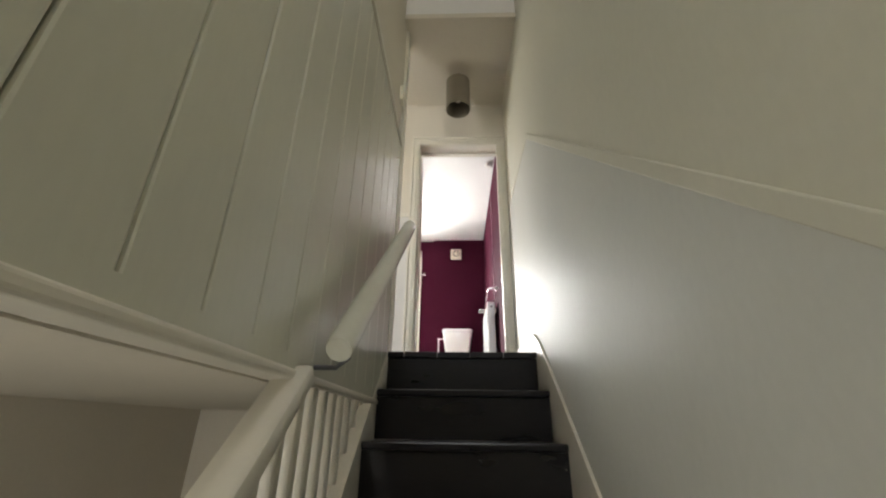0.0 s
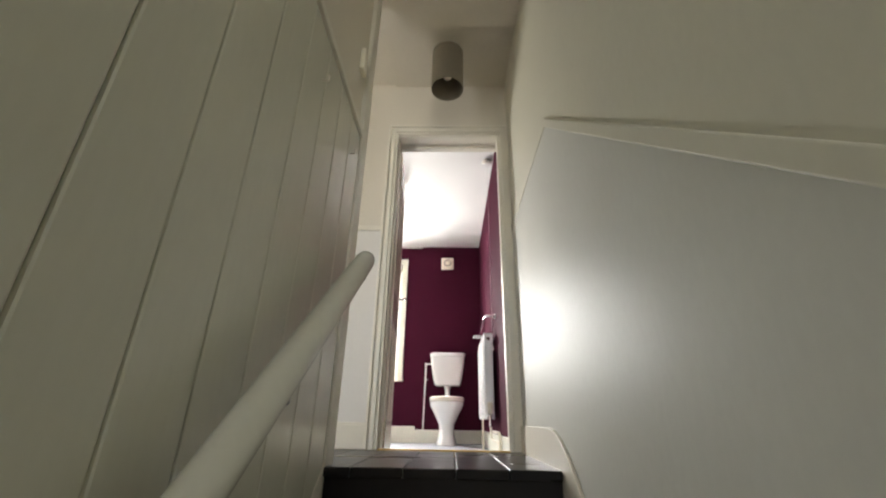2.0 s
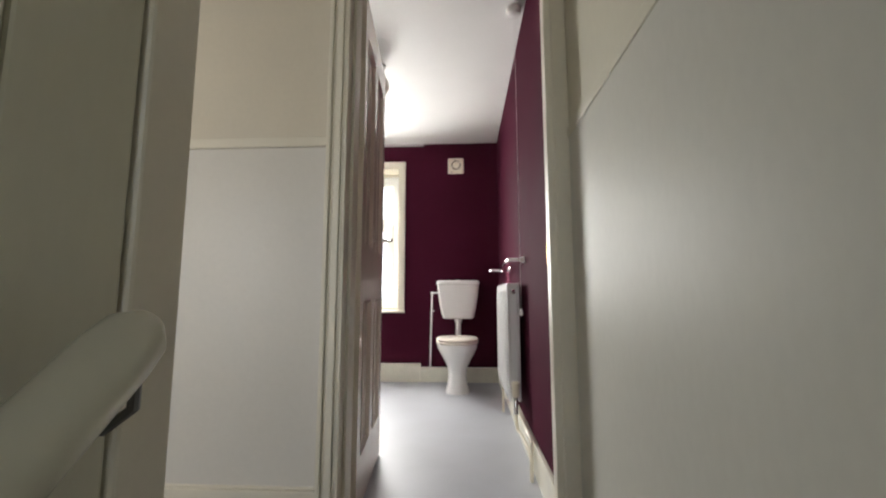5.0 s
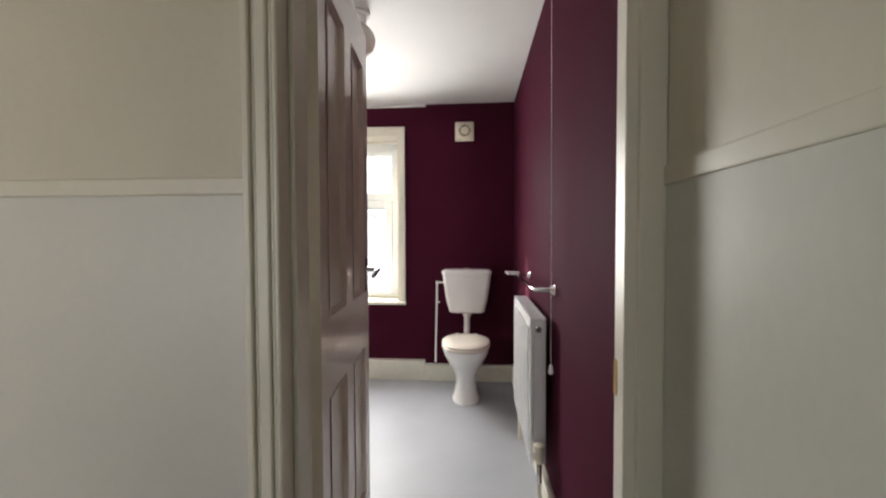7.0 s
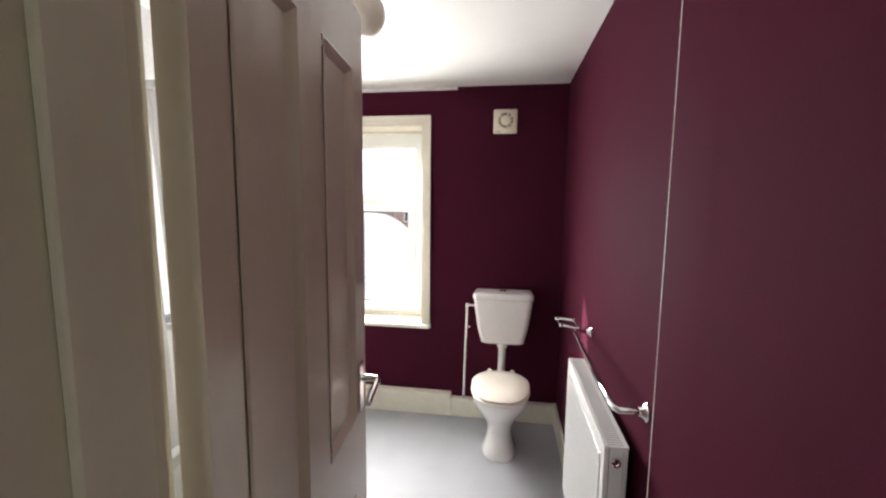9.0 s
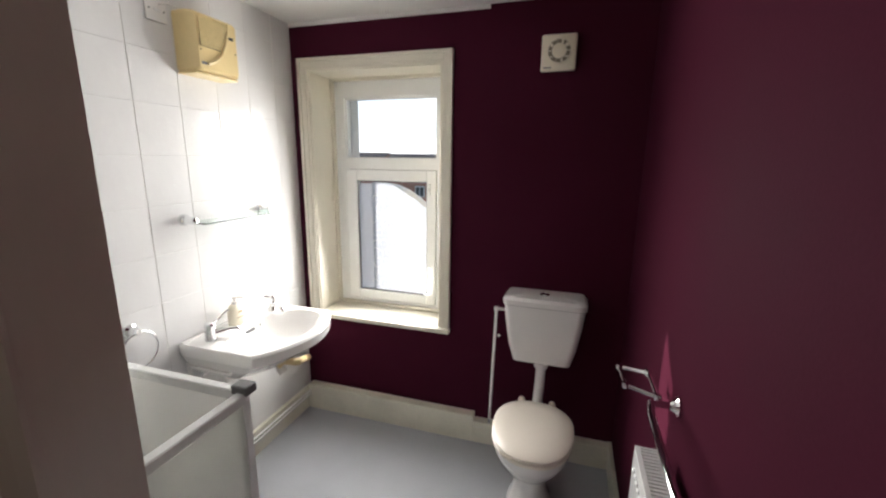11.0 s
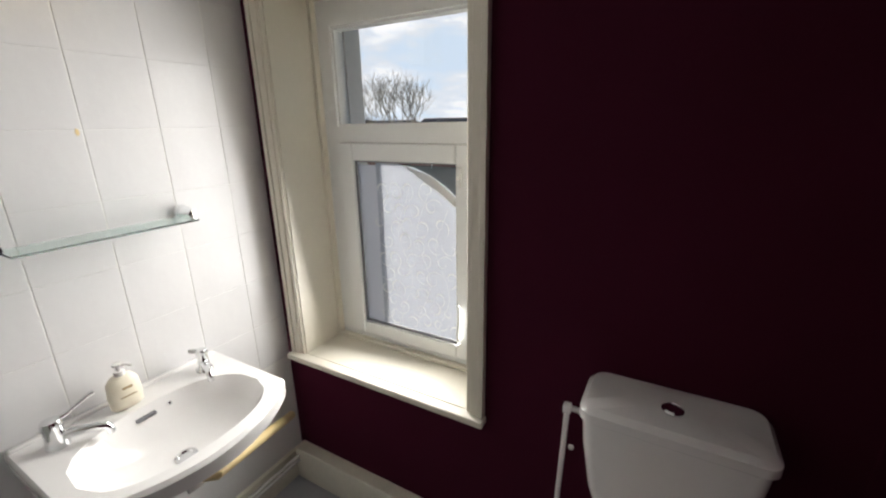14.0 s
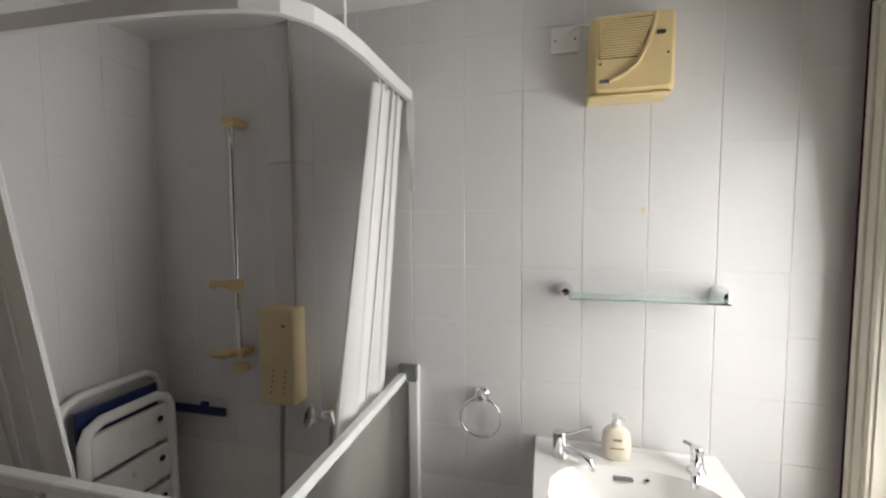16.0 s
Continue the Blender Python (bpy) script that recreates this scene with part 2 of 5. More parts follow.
RISE, GO, NOSE = 0.205, 0.240, -3.54
WX0, WX1, WZ0, WZ1 = -1.785, -0.993, 0.575, 2.027  # window opening
BEAD = 0.199             # tile pitch


def nosing_z(y):
    return (y - NOSE) / GO * RISE


# ---- bathroom shell ----
fixed(link("floor", boxes(((TX, DY0 + 0.02, FZ - 0.2), (RX, 0, FZ))), VINYL), "pale grey sheet vinyl bathroom floor, slightly marked", "floor")
fixed(link("ceiling", boxes(((TX - 0.1, DY1, CEIL), (RX + 0.1, 0.40, CEIL + 0.12))), WHITE), "flat white painted bathroom ceiling", "ceiling")
fixed(link("wall_east", boxes(((RX, -2.652, FZ - 0.2), (RX + 0.0195, DY1, CEIL)), ((RX, DY1, FZ - 0.2), (RX + 0.15, 0.40, CEIL))), PURPLE), "plum purple painted bathroom wall", "wall")
fixed(link("wall_north", wall_with_holes("y", 0.0, 0.40, (TX, RX), (FZ - 0.2, CEIL), [(WX0, WX1, WZ0, WZ1)]), PURPLE), "plum purple painted wall around the window", "wall")
fixed(link("wall_south", wall_with_holes("y", DY0, DY1, (-3.1, SRX), (-0.3, 2.44), [(DX0 - 0.031, DX1 + 0.031, -0.3, DH + 0.031)]), EMULSION), "cream painted wall with the bathroom doorway", "wall")
WEST = fixed(link("wall_west", boxes(((TX - 0.15, DY1, 0.548), (TX - 0.0005, 0.40, CEIL))), GROUT), "white tiled bathroom wall with off-white grout", "wall")
fixed(link("wall_west_base", boxes(((TX - 0.15, DY1, FZ - 0.2), (TX - 0.0005, 0.40, 0.548))), WHITE), "plain white wall below the tiles", "wall")
SOUTH = fixed(link("shower_wall", boxes(((TX, DY1 + 0.0005, FZ), (-0.86, DY1 + 0.0095, CEIL))), GROUT), "white tiled shower end wall", "wall")
fixed(link("ceiling_strip", boxes(((TX, -0.012, CEIL - 0.022), (-0.747, -0.0005, CEIL - 0.0005)), bevel=0.003), WHITE), "narrow white strip under the ceiling", "trim")

# ---- stairwell shell ----
fixed(link("stair_wall_east", boxes(((SRX, -7.0, -2.9), (SRX + 0.15, DY1, 3.3))), GLOSS_WALL), "cream gloss painted stairwell wall", "wall")
fixed(link("landing_base", boxes(((-3.1, NOSE + 0.03, -0.24), (SRX, DY0 + 0.02, -0.032))), DARK), "dark base under the landing boards", "floor")
fixed(link("landing_floor_west", boxes(((-3.1, -4.85, -0.24), (SLX - 0.06, NOSE + 0.03, -0.01))), TREAD), "black painted landing floor", "floor")
fixed(link("wall_landing_west", boxes(((-3.25, -5.0, -0.24), (-3.1, DY1, 3.3))), EMULSION), "cream landing end wall", "wall")
# The opening is assumed, cut for the added landing light.
fixed(link("wall_landing_south", wall_with_holes("y", -5.0, -4.85, (-3.1, SLX - 0.06), (-0.24, 3.3), [(-2.8, -1.8, 0.35, 1.65)]), EMULSION), "cream landing wall out of view, with an assumed window", "wall")
fixed(link("landing_ceiling", boxes(((-3.1, -3.50, 2.44), (SLX - 0.0125, DY0, 2.58)), ((SLX - 0.012, -3.24, 2.42), (SRX, DY0, 2.58)), ((SLX - 0.012, -3.64, 2.37), (SRX, -3.241, 2.42))), EMULSION), "cream painted landing ceiling, lower beside the stairs", "ceiling")
fixed(link("landing_ceiling_west", boxes(((-3.1, -4.85, 2.44), (SLX - 0.06, -3.50, 2.58))), EMULSION), "cream painted landing ceiling", "ceiling")
fixed(link("upper_ceiling", boxes(((-3.25, -7.15, 3.3), (SRX + 0.15, DY1, 3.4))), WHITE), "white stairwell ceiling", "ceiling")
fixed(link("bulkhead", boxes(((SLX - 0.012, -3.64, 2.4205), (SRX, -3.50, 3.3))), WHITE), "white bulkhead wall above the landing", "wall")
fixed(link("bulkhead_lip", boxes(((SLX - 0.0115, -3.658, 2.352), (SRX - 0.001, -3.6405, 2.398)), bevel=0.003), EMULSION), "narrow cream lip along the bulkhead", "trim")
# Both openings are made only to hold the added stair and hall lights.
fixed(link("wall_stair_south", wall_with_holes("y", -7.15, -7.0, (-3.25, SRX + 0.15), (-2.9, 3.3), [(-0.70, -0.06, 1.24, 2.56), (-1.80, -1.10, -2.0, -0.70)]), EMULSION), "cream wall behind the stairs, out of view, with two added openings", "wall")
fixed(link("wall_hall_west", boxes(((-2.15, -7.0, -2.9), (-2.0, -3.0, -0.24))), EMULSION), "cream lower hall wall", "wall")
fixed(link("hall_ceiling", boxes(((-3.1, -7.0, -0.275), (SLX - 0.06, -3.0, -0.24))), EMULSION), "cream lower hall ceiling", "ceiling")
fixed(link("hall_floor", boxes(((-3.25, -7.15, -3.0), (SRX + 0.15, DY1, -2.9))), TREAD), "dark lower hall floor", "floor")
fixed(link("hall_end_wall", boxes(((-2.15, -3.0, -2.9), (SRX, -2.85, -0.24))), EMULSION), "cream lower hall end wall", "wall")
# wall above and behind the boarding
fixed(link("stair_wall_west", boxes(((SLX - 0.06, -7.0, 1.33), (SLX - 0.0125, -3.53, 3.3)), ((SLX - 0.06, -3.53, 2.581), (SLX - 0.0125, -3.38, 3.3))), EMULSION), "cream stairwell wall above the boarding", "wall")

# paler paint below the dado rails
low = [(-2.7235, -0.28), (-2.7235, 1.245), (-3.68, 1.245), (-6.95, 1.245 - 3.27 * 0.883), (-6.95, -2.88)]
fixed(link("stair_wall_lower", prism(low, "x", SRX - 0.004, SRX - 0.0005), GLOSS_LOWER), "pale grey gloss paint below the stair dado rail", "wall")
fixed(link("landing_wall_lower", boxes(((-3.1, DY0 - 0.004, 0.0), (-0.7985, DY0 - 0.0004, 1.238))), PALE), "pale grey painted wall below the landing dado rail", "wall")

# ---- stairs ----
flight = fixed(new("stairs"), "black painted wooden stairs with worn nosings", "stairs")
for k in range(13):
    y, z = NOSE - k * GO, -k * RISE
    if k:
        part("tread", boxes(((SLX + 0.004, y, z - 0.03), (SRX - 0.016, y + GO + 0.03, z)), bevel=0.007, seg=2), TREAD, flight)
    part("riser", boxes(((SLX + 0.004, y + 0.018, z - RISE + 0.001), (SRX - 0.016, y + 0.034, z - 0.031))), TREAD, flight)
curve = [(-2.712, 0.125), (-3.36, 0.125), (-3.43, 0.118), (-3.50, 0.098), (-3.58, 0.06), (-3.66, 0.0)]
curve += [(-6.6, nosing_z(-6.6) + 0.14), (-6.6, nosing_z(-6.6) - 0.2), (-3.55, -0.3), (-2.712, -0.3)]
part("wall_string", prism(curve, "x", SRX - 0.015, SRX - 0.0005, 0.002), CREAM, flight, "cream wall string with a curved top")
left = [(-3.52, 0.02), (-6.6, nosing_z(-6.6) + 0.13), (-6.6, nosing_z(-6.6) - 0.25), (-3.52, -0.28)]
part("outer_string", prism(left, "x", SLX - 0.045, SLX + 0.003, 0.002), CREAM, flight, "cream outer string")

# ---- boarded wall beside the stairs ----
boarding = fixed(new("boarded_wall"), "cream painted tongue and groove boarding, slightly chipped", "wall")
y = -3.545
while y > -6.9:
    w = 0.159
    m = boxes(((SLX - 0.045, y - w + 0.003, -0.222), (SLX - 0.0, y, 1.295)), bevel=0.005, seg=2)
    part("board", m, BOARD, boarding)
    y -= w
part("backing", boxes(((SLX - 0.058, -6.9, -0.222), (SLX - 0.046, -3.55, 1.295))), BOARD, boarding)
part("corner_post", boxes(((SLX - 0.06, -3.54, -0.02), (SLX + 0.008, -3.445, 2.438)), bevel=0.006, seg=2), CREAM, boarding)
part("top_rail", boxes(((SLX - 0.06, -6.95, 1.296), (SLX + 0.012, -3.541, 1.328)), bevel=0.005, seg=2), CREAM, boarding)
part("bottom_board", boxes(((SLX - 0.0455, -6.95, -0.2475), (SLX + 0.0006, -3.66, -0.2165))), BOARD, boarding)
part("bottom_rail", boxes(((SLX - 0.06, -6.95, -0.272), (SLX + 0.010, -3.66, -0.248)), bevel=0.008, seg=3), CREAM, boarding, "rounded cream moulding under the boards")
for k, yy in enumerate((-3.67, -4.05)):
    part("hook", tubes([(SLX, yy, 1.12), (SLX + 0.02, yy, 1.12), (SLX + 0.02, yy, 1.14)], 0.003, 6), CREAM, boarding)

sensor = thing("junction_box", "small cream plastic junction box on the stairwell wall", "junction box", (SLX - 0.0115, -3.63, 1.65))
part("cover", boxes(((0, -0.030, -0.062), (0.022, 0.030, 0.062)), bevel=0.004, seg=2), IVORY, sensor)

# lower balustrade
lower = thing("balustrade", "cream painted lower balustrade with slim spindles", "balustrade")
a, b = (-4.745, -0.232), (-6.6, -0.232 - 1.855 * RISE / GO)
cap = [(a[0], a[1]), (b[0], b[1]), (b[0], b[1] - 0.07), (a[0] - 0.01, a[1] - 0.07), (a[0] + 0.03, a[1] - 0.036)]
part("handrail", prism(cap, "x", SLX - 0.042, SLX + 0.038, 0.012), CREAM, lower, smooth=True)
y = -3.93
while y > -6.5:
    top = -0.272 if y > -4.745 else a[1] - 0.07 + (y - a[0]) * RISE / GO
    part("spindle", boxes(((SLX - 0.034, y - 0.016, nosing_z(y) + 0.125), (SLX - 0.004, y + 0.016, top + 0.004)), bevel=0.004), CREAM, lower)
    y -= 0.092

# handrail on the boarding
rail = thing("stair_handrail", "thick cream painted rounded stair handrail on brackets", "handrail")
p0, p1 = Vector((-0.678, -4.735, -0.200)), Vector((-0.668, -3.618, 0.694))
d = (p1 - p0).normalized()
pts = [p0 - d * 0.0, p0 + d * 0.012, p0 + d * 0.03] + [p0.lerp(p1, k / 6) for k in range(1, 6)] + [p1 - d * 0.05, p1 - d * 0.02, p1]
bm = tubes(pts, [0.031, 0.034, 0.035] + [0.035] * 5 + [0.035, 0.032, 0.018], 24)
part("grip", bm, BOARD, rail, smooth=True)
for f in (0.08, 0.5, 0.992):
    q = p0.lerp(p1, f)
    part("bracket", tubes([(q.x, q.y, q.z - 0.022), (q.x, q.y, q.z - 0.078), (q.x - 0.03, q.y, q.z - 0.10), (SLX + 0.004, q.y, q.z - 0.10)], 0.006, 8), GREY, rail, "dark metal bracket")

# ---- landing boards, left joints open ----
boards = fixed(new("landing_floor"), "black painted landing floorboards with open joints", "floor")
x = SRX - 0.016
k = 0
while x > -1.45:
    w = 0.171
    cuts = [(-2.712, -2.872), (-2.877, NOSE)] if k in (1, 2) else [(-2.712, NOSE)]
    for c0, c1 in cuts:
        part("floorboard", boxes(((x - w + 0.004, c1, -0.03), (x, c0, -0.0005 * (k % 3))), bevel=0.003), TREAD, boards)
    x -= w
    k += 1
part("floorboards_far", boxes(((-3.1, NOSE, -0.03), (x - 0.001, -2.712, -0.002))), TREAD, boards)

# ---- dado rails and skirtings on the landing ----
dado = [(-2.712, 1.243), (-2.712, 1.279), (-3.69, 1.279), (-6.9, 1.279 - 3.21 * 0.883), (-6.9, 1.235 - 3.22 * 0.883), (-3.68, 1.243)]
fixed(link("dado_rail_east", prism(dado, "x", SRX - 0.008, SRX - 0.0005, 0.003), GLOSS_WALL), "cream gloss dado rail stepping down with the stairs", "trim")
fixed(link("dado_rail_south", boxes(((-3.1, DY0 - 0.014, 1.236), (-0.799, DY0 - 0.0005, 1.272)), bevel=0.004, seg=2), CREAM), "cream painted dado rail", "trim")
fixed(link("landing_skirting", boxes(((-3.1, DY0 - 0.016, 0.0), (-0.799, DY0 - 0.0005, 0.118)), ((-3.1, DY0 - 0.010, 0.118), (-0.799, DY0 - 0.0005, 0.128)), bevel=0.003), CREAM), "cream landing skirting with nail marks", "baseboard")

# ---- door frame ----
frame_ob = fixed(new("door_frame"), "cream painted moulded door frame with chips", "door frame")


def architrave(x0, x1, front, back, inner):
    """Stepped upright moulding from x0 to x1; inner is the x nearest the opening."""
    s = 1 if inner == x1 else -1
    w = abs(x1 - x0)
    o = x0 if s > 0 else x1
    bm = bmesh.new()
    for f0, f1, t in ((0.0, 0.22, 0.030), (0.22, 0.36, 0.020), (0.36, 0.72, 0.024), (0.72, 0.86, 0.016), (0.86, 1.0, 0.019)):
        box(bm, (o + s * f0 * w, back, -0.0), (o + s * f1 * w, back + front * t, DH + (1 - (f0 + f1) / 2) * 0.08), 0.0025, 1)
    return bm


part("architrave", architrave(-0.798, DX0 + 0.005, -1, DY0 - 0.0005, DX0 + 0.005), CREAM, frame_ob)
part("architrave", boxes(((DX1 - 0.004, DY0 - 0.022, 0.0), (SRX - 0.001, DY0 - 0.0005, DH + 0.079)), bevel=0.004, seg=2), CREAM, frame_ob)
head = bmesh.new()
for f0, f1, t in ((0.0, 0.14, 0.019), (0.14, 0.28, 0.016), (0.28, 0.64, 0.024), (0.64, 0.78, 0.020), (0.78, 1.0, 0.030)):
    box(head, (DX0 + 0.004 - 0.066 * f1, DY0 - 0.0008 - t, DH + 0.004 + 0.076 * f0), (SRX - 0.002, DY0 - 0.0008, DH + 0.004 + 0.076 * f1), 0.0025, 1)
part("head_architrave", head, CREAM, frame_ob)
part("jamb", boxes(((DX0 - 0.03, DY0 - 0.004, FZ), (DX0, DY1 - 0.045, DH)), bevel=0.002), CREAM, frame_ob)
part("jamb", boxes(((DX1, DY0 - 0.004, FZ), (DX1 + 0.0275, -2.653, DH)), bevel=0.002), CREAM, frame_ob)
part("head_jamb", boxes(((DX0 - 0.03, DY0 - 0.004, DH), (DX1 + 0.03, DY1 + 0.004, DH + 0.03)), bevel=0.002), CREAM, frame_ob)
part("door_stop", boxes(((DX1 - 0.026, -2.712, FZ), (DX1 - 0.0005, -2.660, DH - 0.001)), bevel=0.002), CREAM, frame_ob)
part("door_stop", boxes(((DX0 + 0.0005, -2.655, FZ), (DX0 + 0.012, -2.585, DH - 0.001)), bevel=0.002), CREAM, frame_ob)
part("door_stop", boxes(((DX0 + 0.012, DY1 - 0.060, DH - 0.012), (DX1 - 0.027, DY1 - 0.045, DH - 0.001)), bevel=0.002), CREAM, frame_ob)
part("strike_plate", boxes(((DX1 - 0.0275, -2.678, 0.83), (DX1 - 0.0262, -2.662, 0.90))), BRASS, frame_ob, "worn brass strike plate")
inner = bmesh.new()
box(inner, (DX0 - 0.09, DY1 + 0.0005, FZ), (DX0 - 0.040, DY1 + 0.018, DH + 0.06), 0.003)
part("inner_architrave", inner, CREAM, frame_ob)
fixed(link("threshold_strip", boxes(((DX0 - 0.001, DY0 - 0.006, -0.0305), (DX1 + 0.001, DY0 + 0.030, 0.006)), bevel=0.004, seg=2), BRASS), "brass carpet strip across the doorway", "threshold")
fixed(link("threshold_board", boxes(((DX0 - 0.001, DY0 + 0.020, FZ), (DX1 + 0.001, DY0 + 0.055, -0.004)), bevel=0.003), CREAM), "cream threshold edge", "threshold")

# ---- the door, standing open into the bathroom ----
door = thing("door", "cream gloss four-panel door standing open into the bathroom", "door", (-0.7225, DY1 + 0.014, 0))
door.rotation_euler = (0, 0, radians(4.75))
L, T, Z0, Z1 = 0.675, 0.038, FZ + 0.012, DH - 0.004
leaf = bmesh.new()
ys = [0, 0.073, 0.270, 0.383, 0.578, L]
zs = [Z0, Z0 + 0.20, 0.715, 0.928, 1.807, Z1]
for i in range(5):
    for j in range(5):
        if i in (1, 3) and j in (1, 3):
            box(leaf, (-T / 2 - 0.004, ys[i], zs[j]), (-T / 2 + 0.008, ys[i + 1], zs[j + 1]))
            continue
        box(leaf, (-T, ys[i], zs[j]), (0, ys[i + 1], zs[j + 1]))
bmesh.ops.remove_doubles(leaf, verts=leaf.verts, dist=1e-5)
part("leaf", leaf, DOORPAINT, door)
for i in (1, 3):
    for j in (1, 3):
        for face, s in ((0, -1), (-T, 1)):
            bm = bmesh.new()
            y0, y1, z0, z1 = ys[i], ys[i + 1], zs[j], zs[j + 1]
            deep = face + s * 0.011
            ring = []
            for inset, xx in ((0.0, face - s * 0.002), (0.006, face - s * 0.004), (0.014, face + s * 0.003), (0.022, deep)):
                ring.append([bm.verts.new((xx, yy, zz)) for yy, zz in ((y0 + inset, z0 + inset), (y1 - inset, z0 + inset), (y1 - inset, z1 - inset), (y0 + inset, z1 - inset))])
            for r, q in zip(ring, ring[1:]):
                for c in range(4):
                    bm.faces.new((r[c], r[(c + 1) % 4], q[(c + 1) % 4], q[c]))
            part("panel_moulding", bm, DOORPAINT, door)
for face, s in ((0, 1), (-T, -1)):
    plate = part("handle_plate", boxes(((face, L - 0.078, 0.93), (face + s * 0.006, L - 0.042, 1.065)), bevel=0.002), CHROME, door, "dull chrome lever handle plate")
    part("lever", tubes([(face + s * 0.004, L - 0.06, 1.020), (face + s * 0.045, L - 0.06, 1.020), (face + s * 0.052, L - 0.075, 1.019), (face + s * 0.050, L - 0.125, 1.010), (face + s * 0.048, L - 0.16, 1.000)], [0.010, 0.009, 0.010, 0.009, 0.008], 12), CHROME, plate, smooth=True)
for z in (0.16, 1.75):
    part("hinge", boxes(((-0.030, -0.016, z), (-0.024, 0.002, z + 0.09)), bevel=0.001), CREAM, door)

# ---- skirtings in the bathroom ----
fixed(link("skirting_north", boxes(((TX + 0.021, -0.06, FZ), (-0.762, -0.0005, 0.085)), bevel=0.005, seg=2), SKIRT), "chipped ivory skirting under the window", "baseboard")
fixed(link("skirting_north_low", boxes(((-0.7615, -0.058, FZ), (-0.0205, -0.0005, 0.050)), bevel=0.005, seg=2), SKIRT), "ivory skirting behind the toilet", "baseboard")
fixed(link("skirting_east", boxes(((-0.020, DY1 + 0.02, FZ), (-0.0005, -0.0005, 0.055)), bevel=0.004, seg=2), SKIRT), "ivory skirting along the plum wall", "baseboard")
fixed(link("skirting_west", boxes(((TX, -1.30, FZ), (TX + 0.020, -0.0005, 0.065)), bevel=0.004, seg=2), SKIRT), "ivory skirting below the basin", "baseboard")

# ---- window ----
win = fixed(new("window_1"), "white plastic window with a frosted lower casement", "window")
fr = bmesh.new()
Y0, Y1 = 0.225, 0.300
for x0, x1, z0, z1 in ((WX0, WX0 + 0.085, WZ0, WZ1), (WX1 - 0.095, WX1, WZ0, WZ1), (WX0 + 0.085, WX1 - 0.095, WZ1 - 0.118, WZ1),
                       (WX0 + 0.085, WX1 - 0.095, 1.480, 1.543), (WX0 + 0.085, WX1 - 0.095, WZ0, WZ0 + 0.050)):
    box(fr, (x0, Y0, z0), (x1, Y1, z1))
part("window_frame", fr, UPVC, win)
bead = bmesh.new()
for x0, x1, z0, z1 in ((-1.700, -1.690, 1.543, 1.909), (-1.098, -1.088, 1.543, 1.909), (-1.690, -1.098, 1.899, 1.909), (-1.690, -1.098, 1.543, 1.553)):
    box(bead, (x0, Y0 + 0.012, z0), (x1, Y1 - 0.02, z1))
part("glazing_bead", bead, UPVC, win)
pane = part("pane", boxes(((-1.692, 0.274, 1.551), (-1.096, 0.278, 1.901))), GLASS, win)
pane.visible_shadow = False
cas = bmesh.new()
cx0, cx1, cz0, cz1 = -1.698, -1.090, 0.627, 1.479
for x0, x1, z0, z1 in ((cx0, -1.622, cz0, cz1), (-1.150, cx1, cz0, cz1), (-1.622, -1.150, 1.410, cz1), (-1.622, -1.150, cz0, 0.690)):
    box(cas, (x0, 0.212, z0), (x1, 0.272, z1), 0.004)
casement = part("casement", cas, UPVC, win)
gask = bmesh.new()
for x0, x1, z0, z1 in ((-1.624, -1.618, 0.69, 1.41), (-1.154, -1.148, 0.69, 1.41), (-1.618, -1.154, 1.404, 1.41), (-1.618, -1.154, 0.69, 0.695)):
    box(gask, (x0, 0.224, z0), (x1, 0.236, z1))
part("gasket", gask, GREY, casement)
lowpane = part("pane", boxes(((-1.622, 0.246, 0.690), (-1.150, 0.250, 1.410))), GLASS, casement)
lowpane.visible_shadow = False
part("catch", boxes(((-1.142, 0.200, 1.33), (-1.122, 0.212, 1.40)), ((-1.137, 0.186, 1.355), (-1.128, 0.201, 1.375)), bevel=0.003), UPVC, casement)
stay = tubes([(-1.135, 0.205, 0.72), (-1.135, 0.190, 0.74), (-1.128, 0.186, 0.84), (-1.132, 0.190, 0.88)], 0.006, 8)
part("window_handle", stay, UPVC, casement)
part("stay_peg", tubes([(-1.135, 0.212, 0.70), (-1.135, 0.185, 0.70), (-1.150, 0.178, 0.715)], 0.005, 8), UPVC, casement)
# rendered outside cheek of the opening
part("outer_cheek", boxes(((WX0 - 0.02, 0.301, WZ0 - 0.02), (-1.693, 0.398, WZ1)), bevel=0.003), RENDERED, win)
# lining of the opening
lining = bmesh.new()
box(lining, (WX0 - 0.002, -0.002, WZ0), (WX0 + 0.006, Y0, WZ1))
box(lining, (WX1 - 0.006, -0.002, WZ0), (WX1 + 0.002, Y0, WZ1))
box(lining, (WX0 + 0.006, -0.002, WZ1 - 0.006), (WX1 - 0.006, Y0, WZ1 + 0.002))
part("lining", lining, CREAM, win)
stop = bmesh.new()
box(stop, (WX0 + 0.006, Y0 - 0.030, WZ0 + 0.03), (WX0 + 0.024, Y0 - 0.001, WZ1 - 0.006), 0.002)
box(stop, (WX1 - 0.024, Y0 - 0.030, WZ0 + 0.03), (WX1 - 0.006, Y0 - 0.001, WZ1 - 0.006), 0.002)
box(stop, (WX0 + 0.024, Y0 - 0.030, WZ1 - 0.024), (WX1 - 0.024, Y0 - 0.001, WZ1 - 0.006), 0.002)
part("stop_bead", stop, CREAM, win)
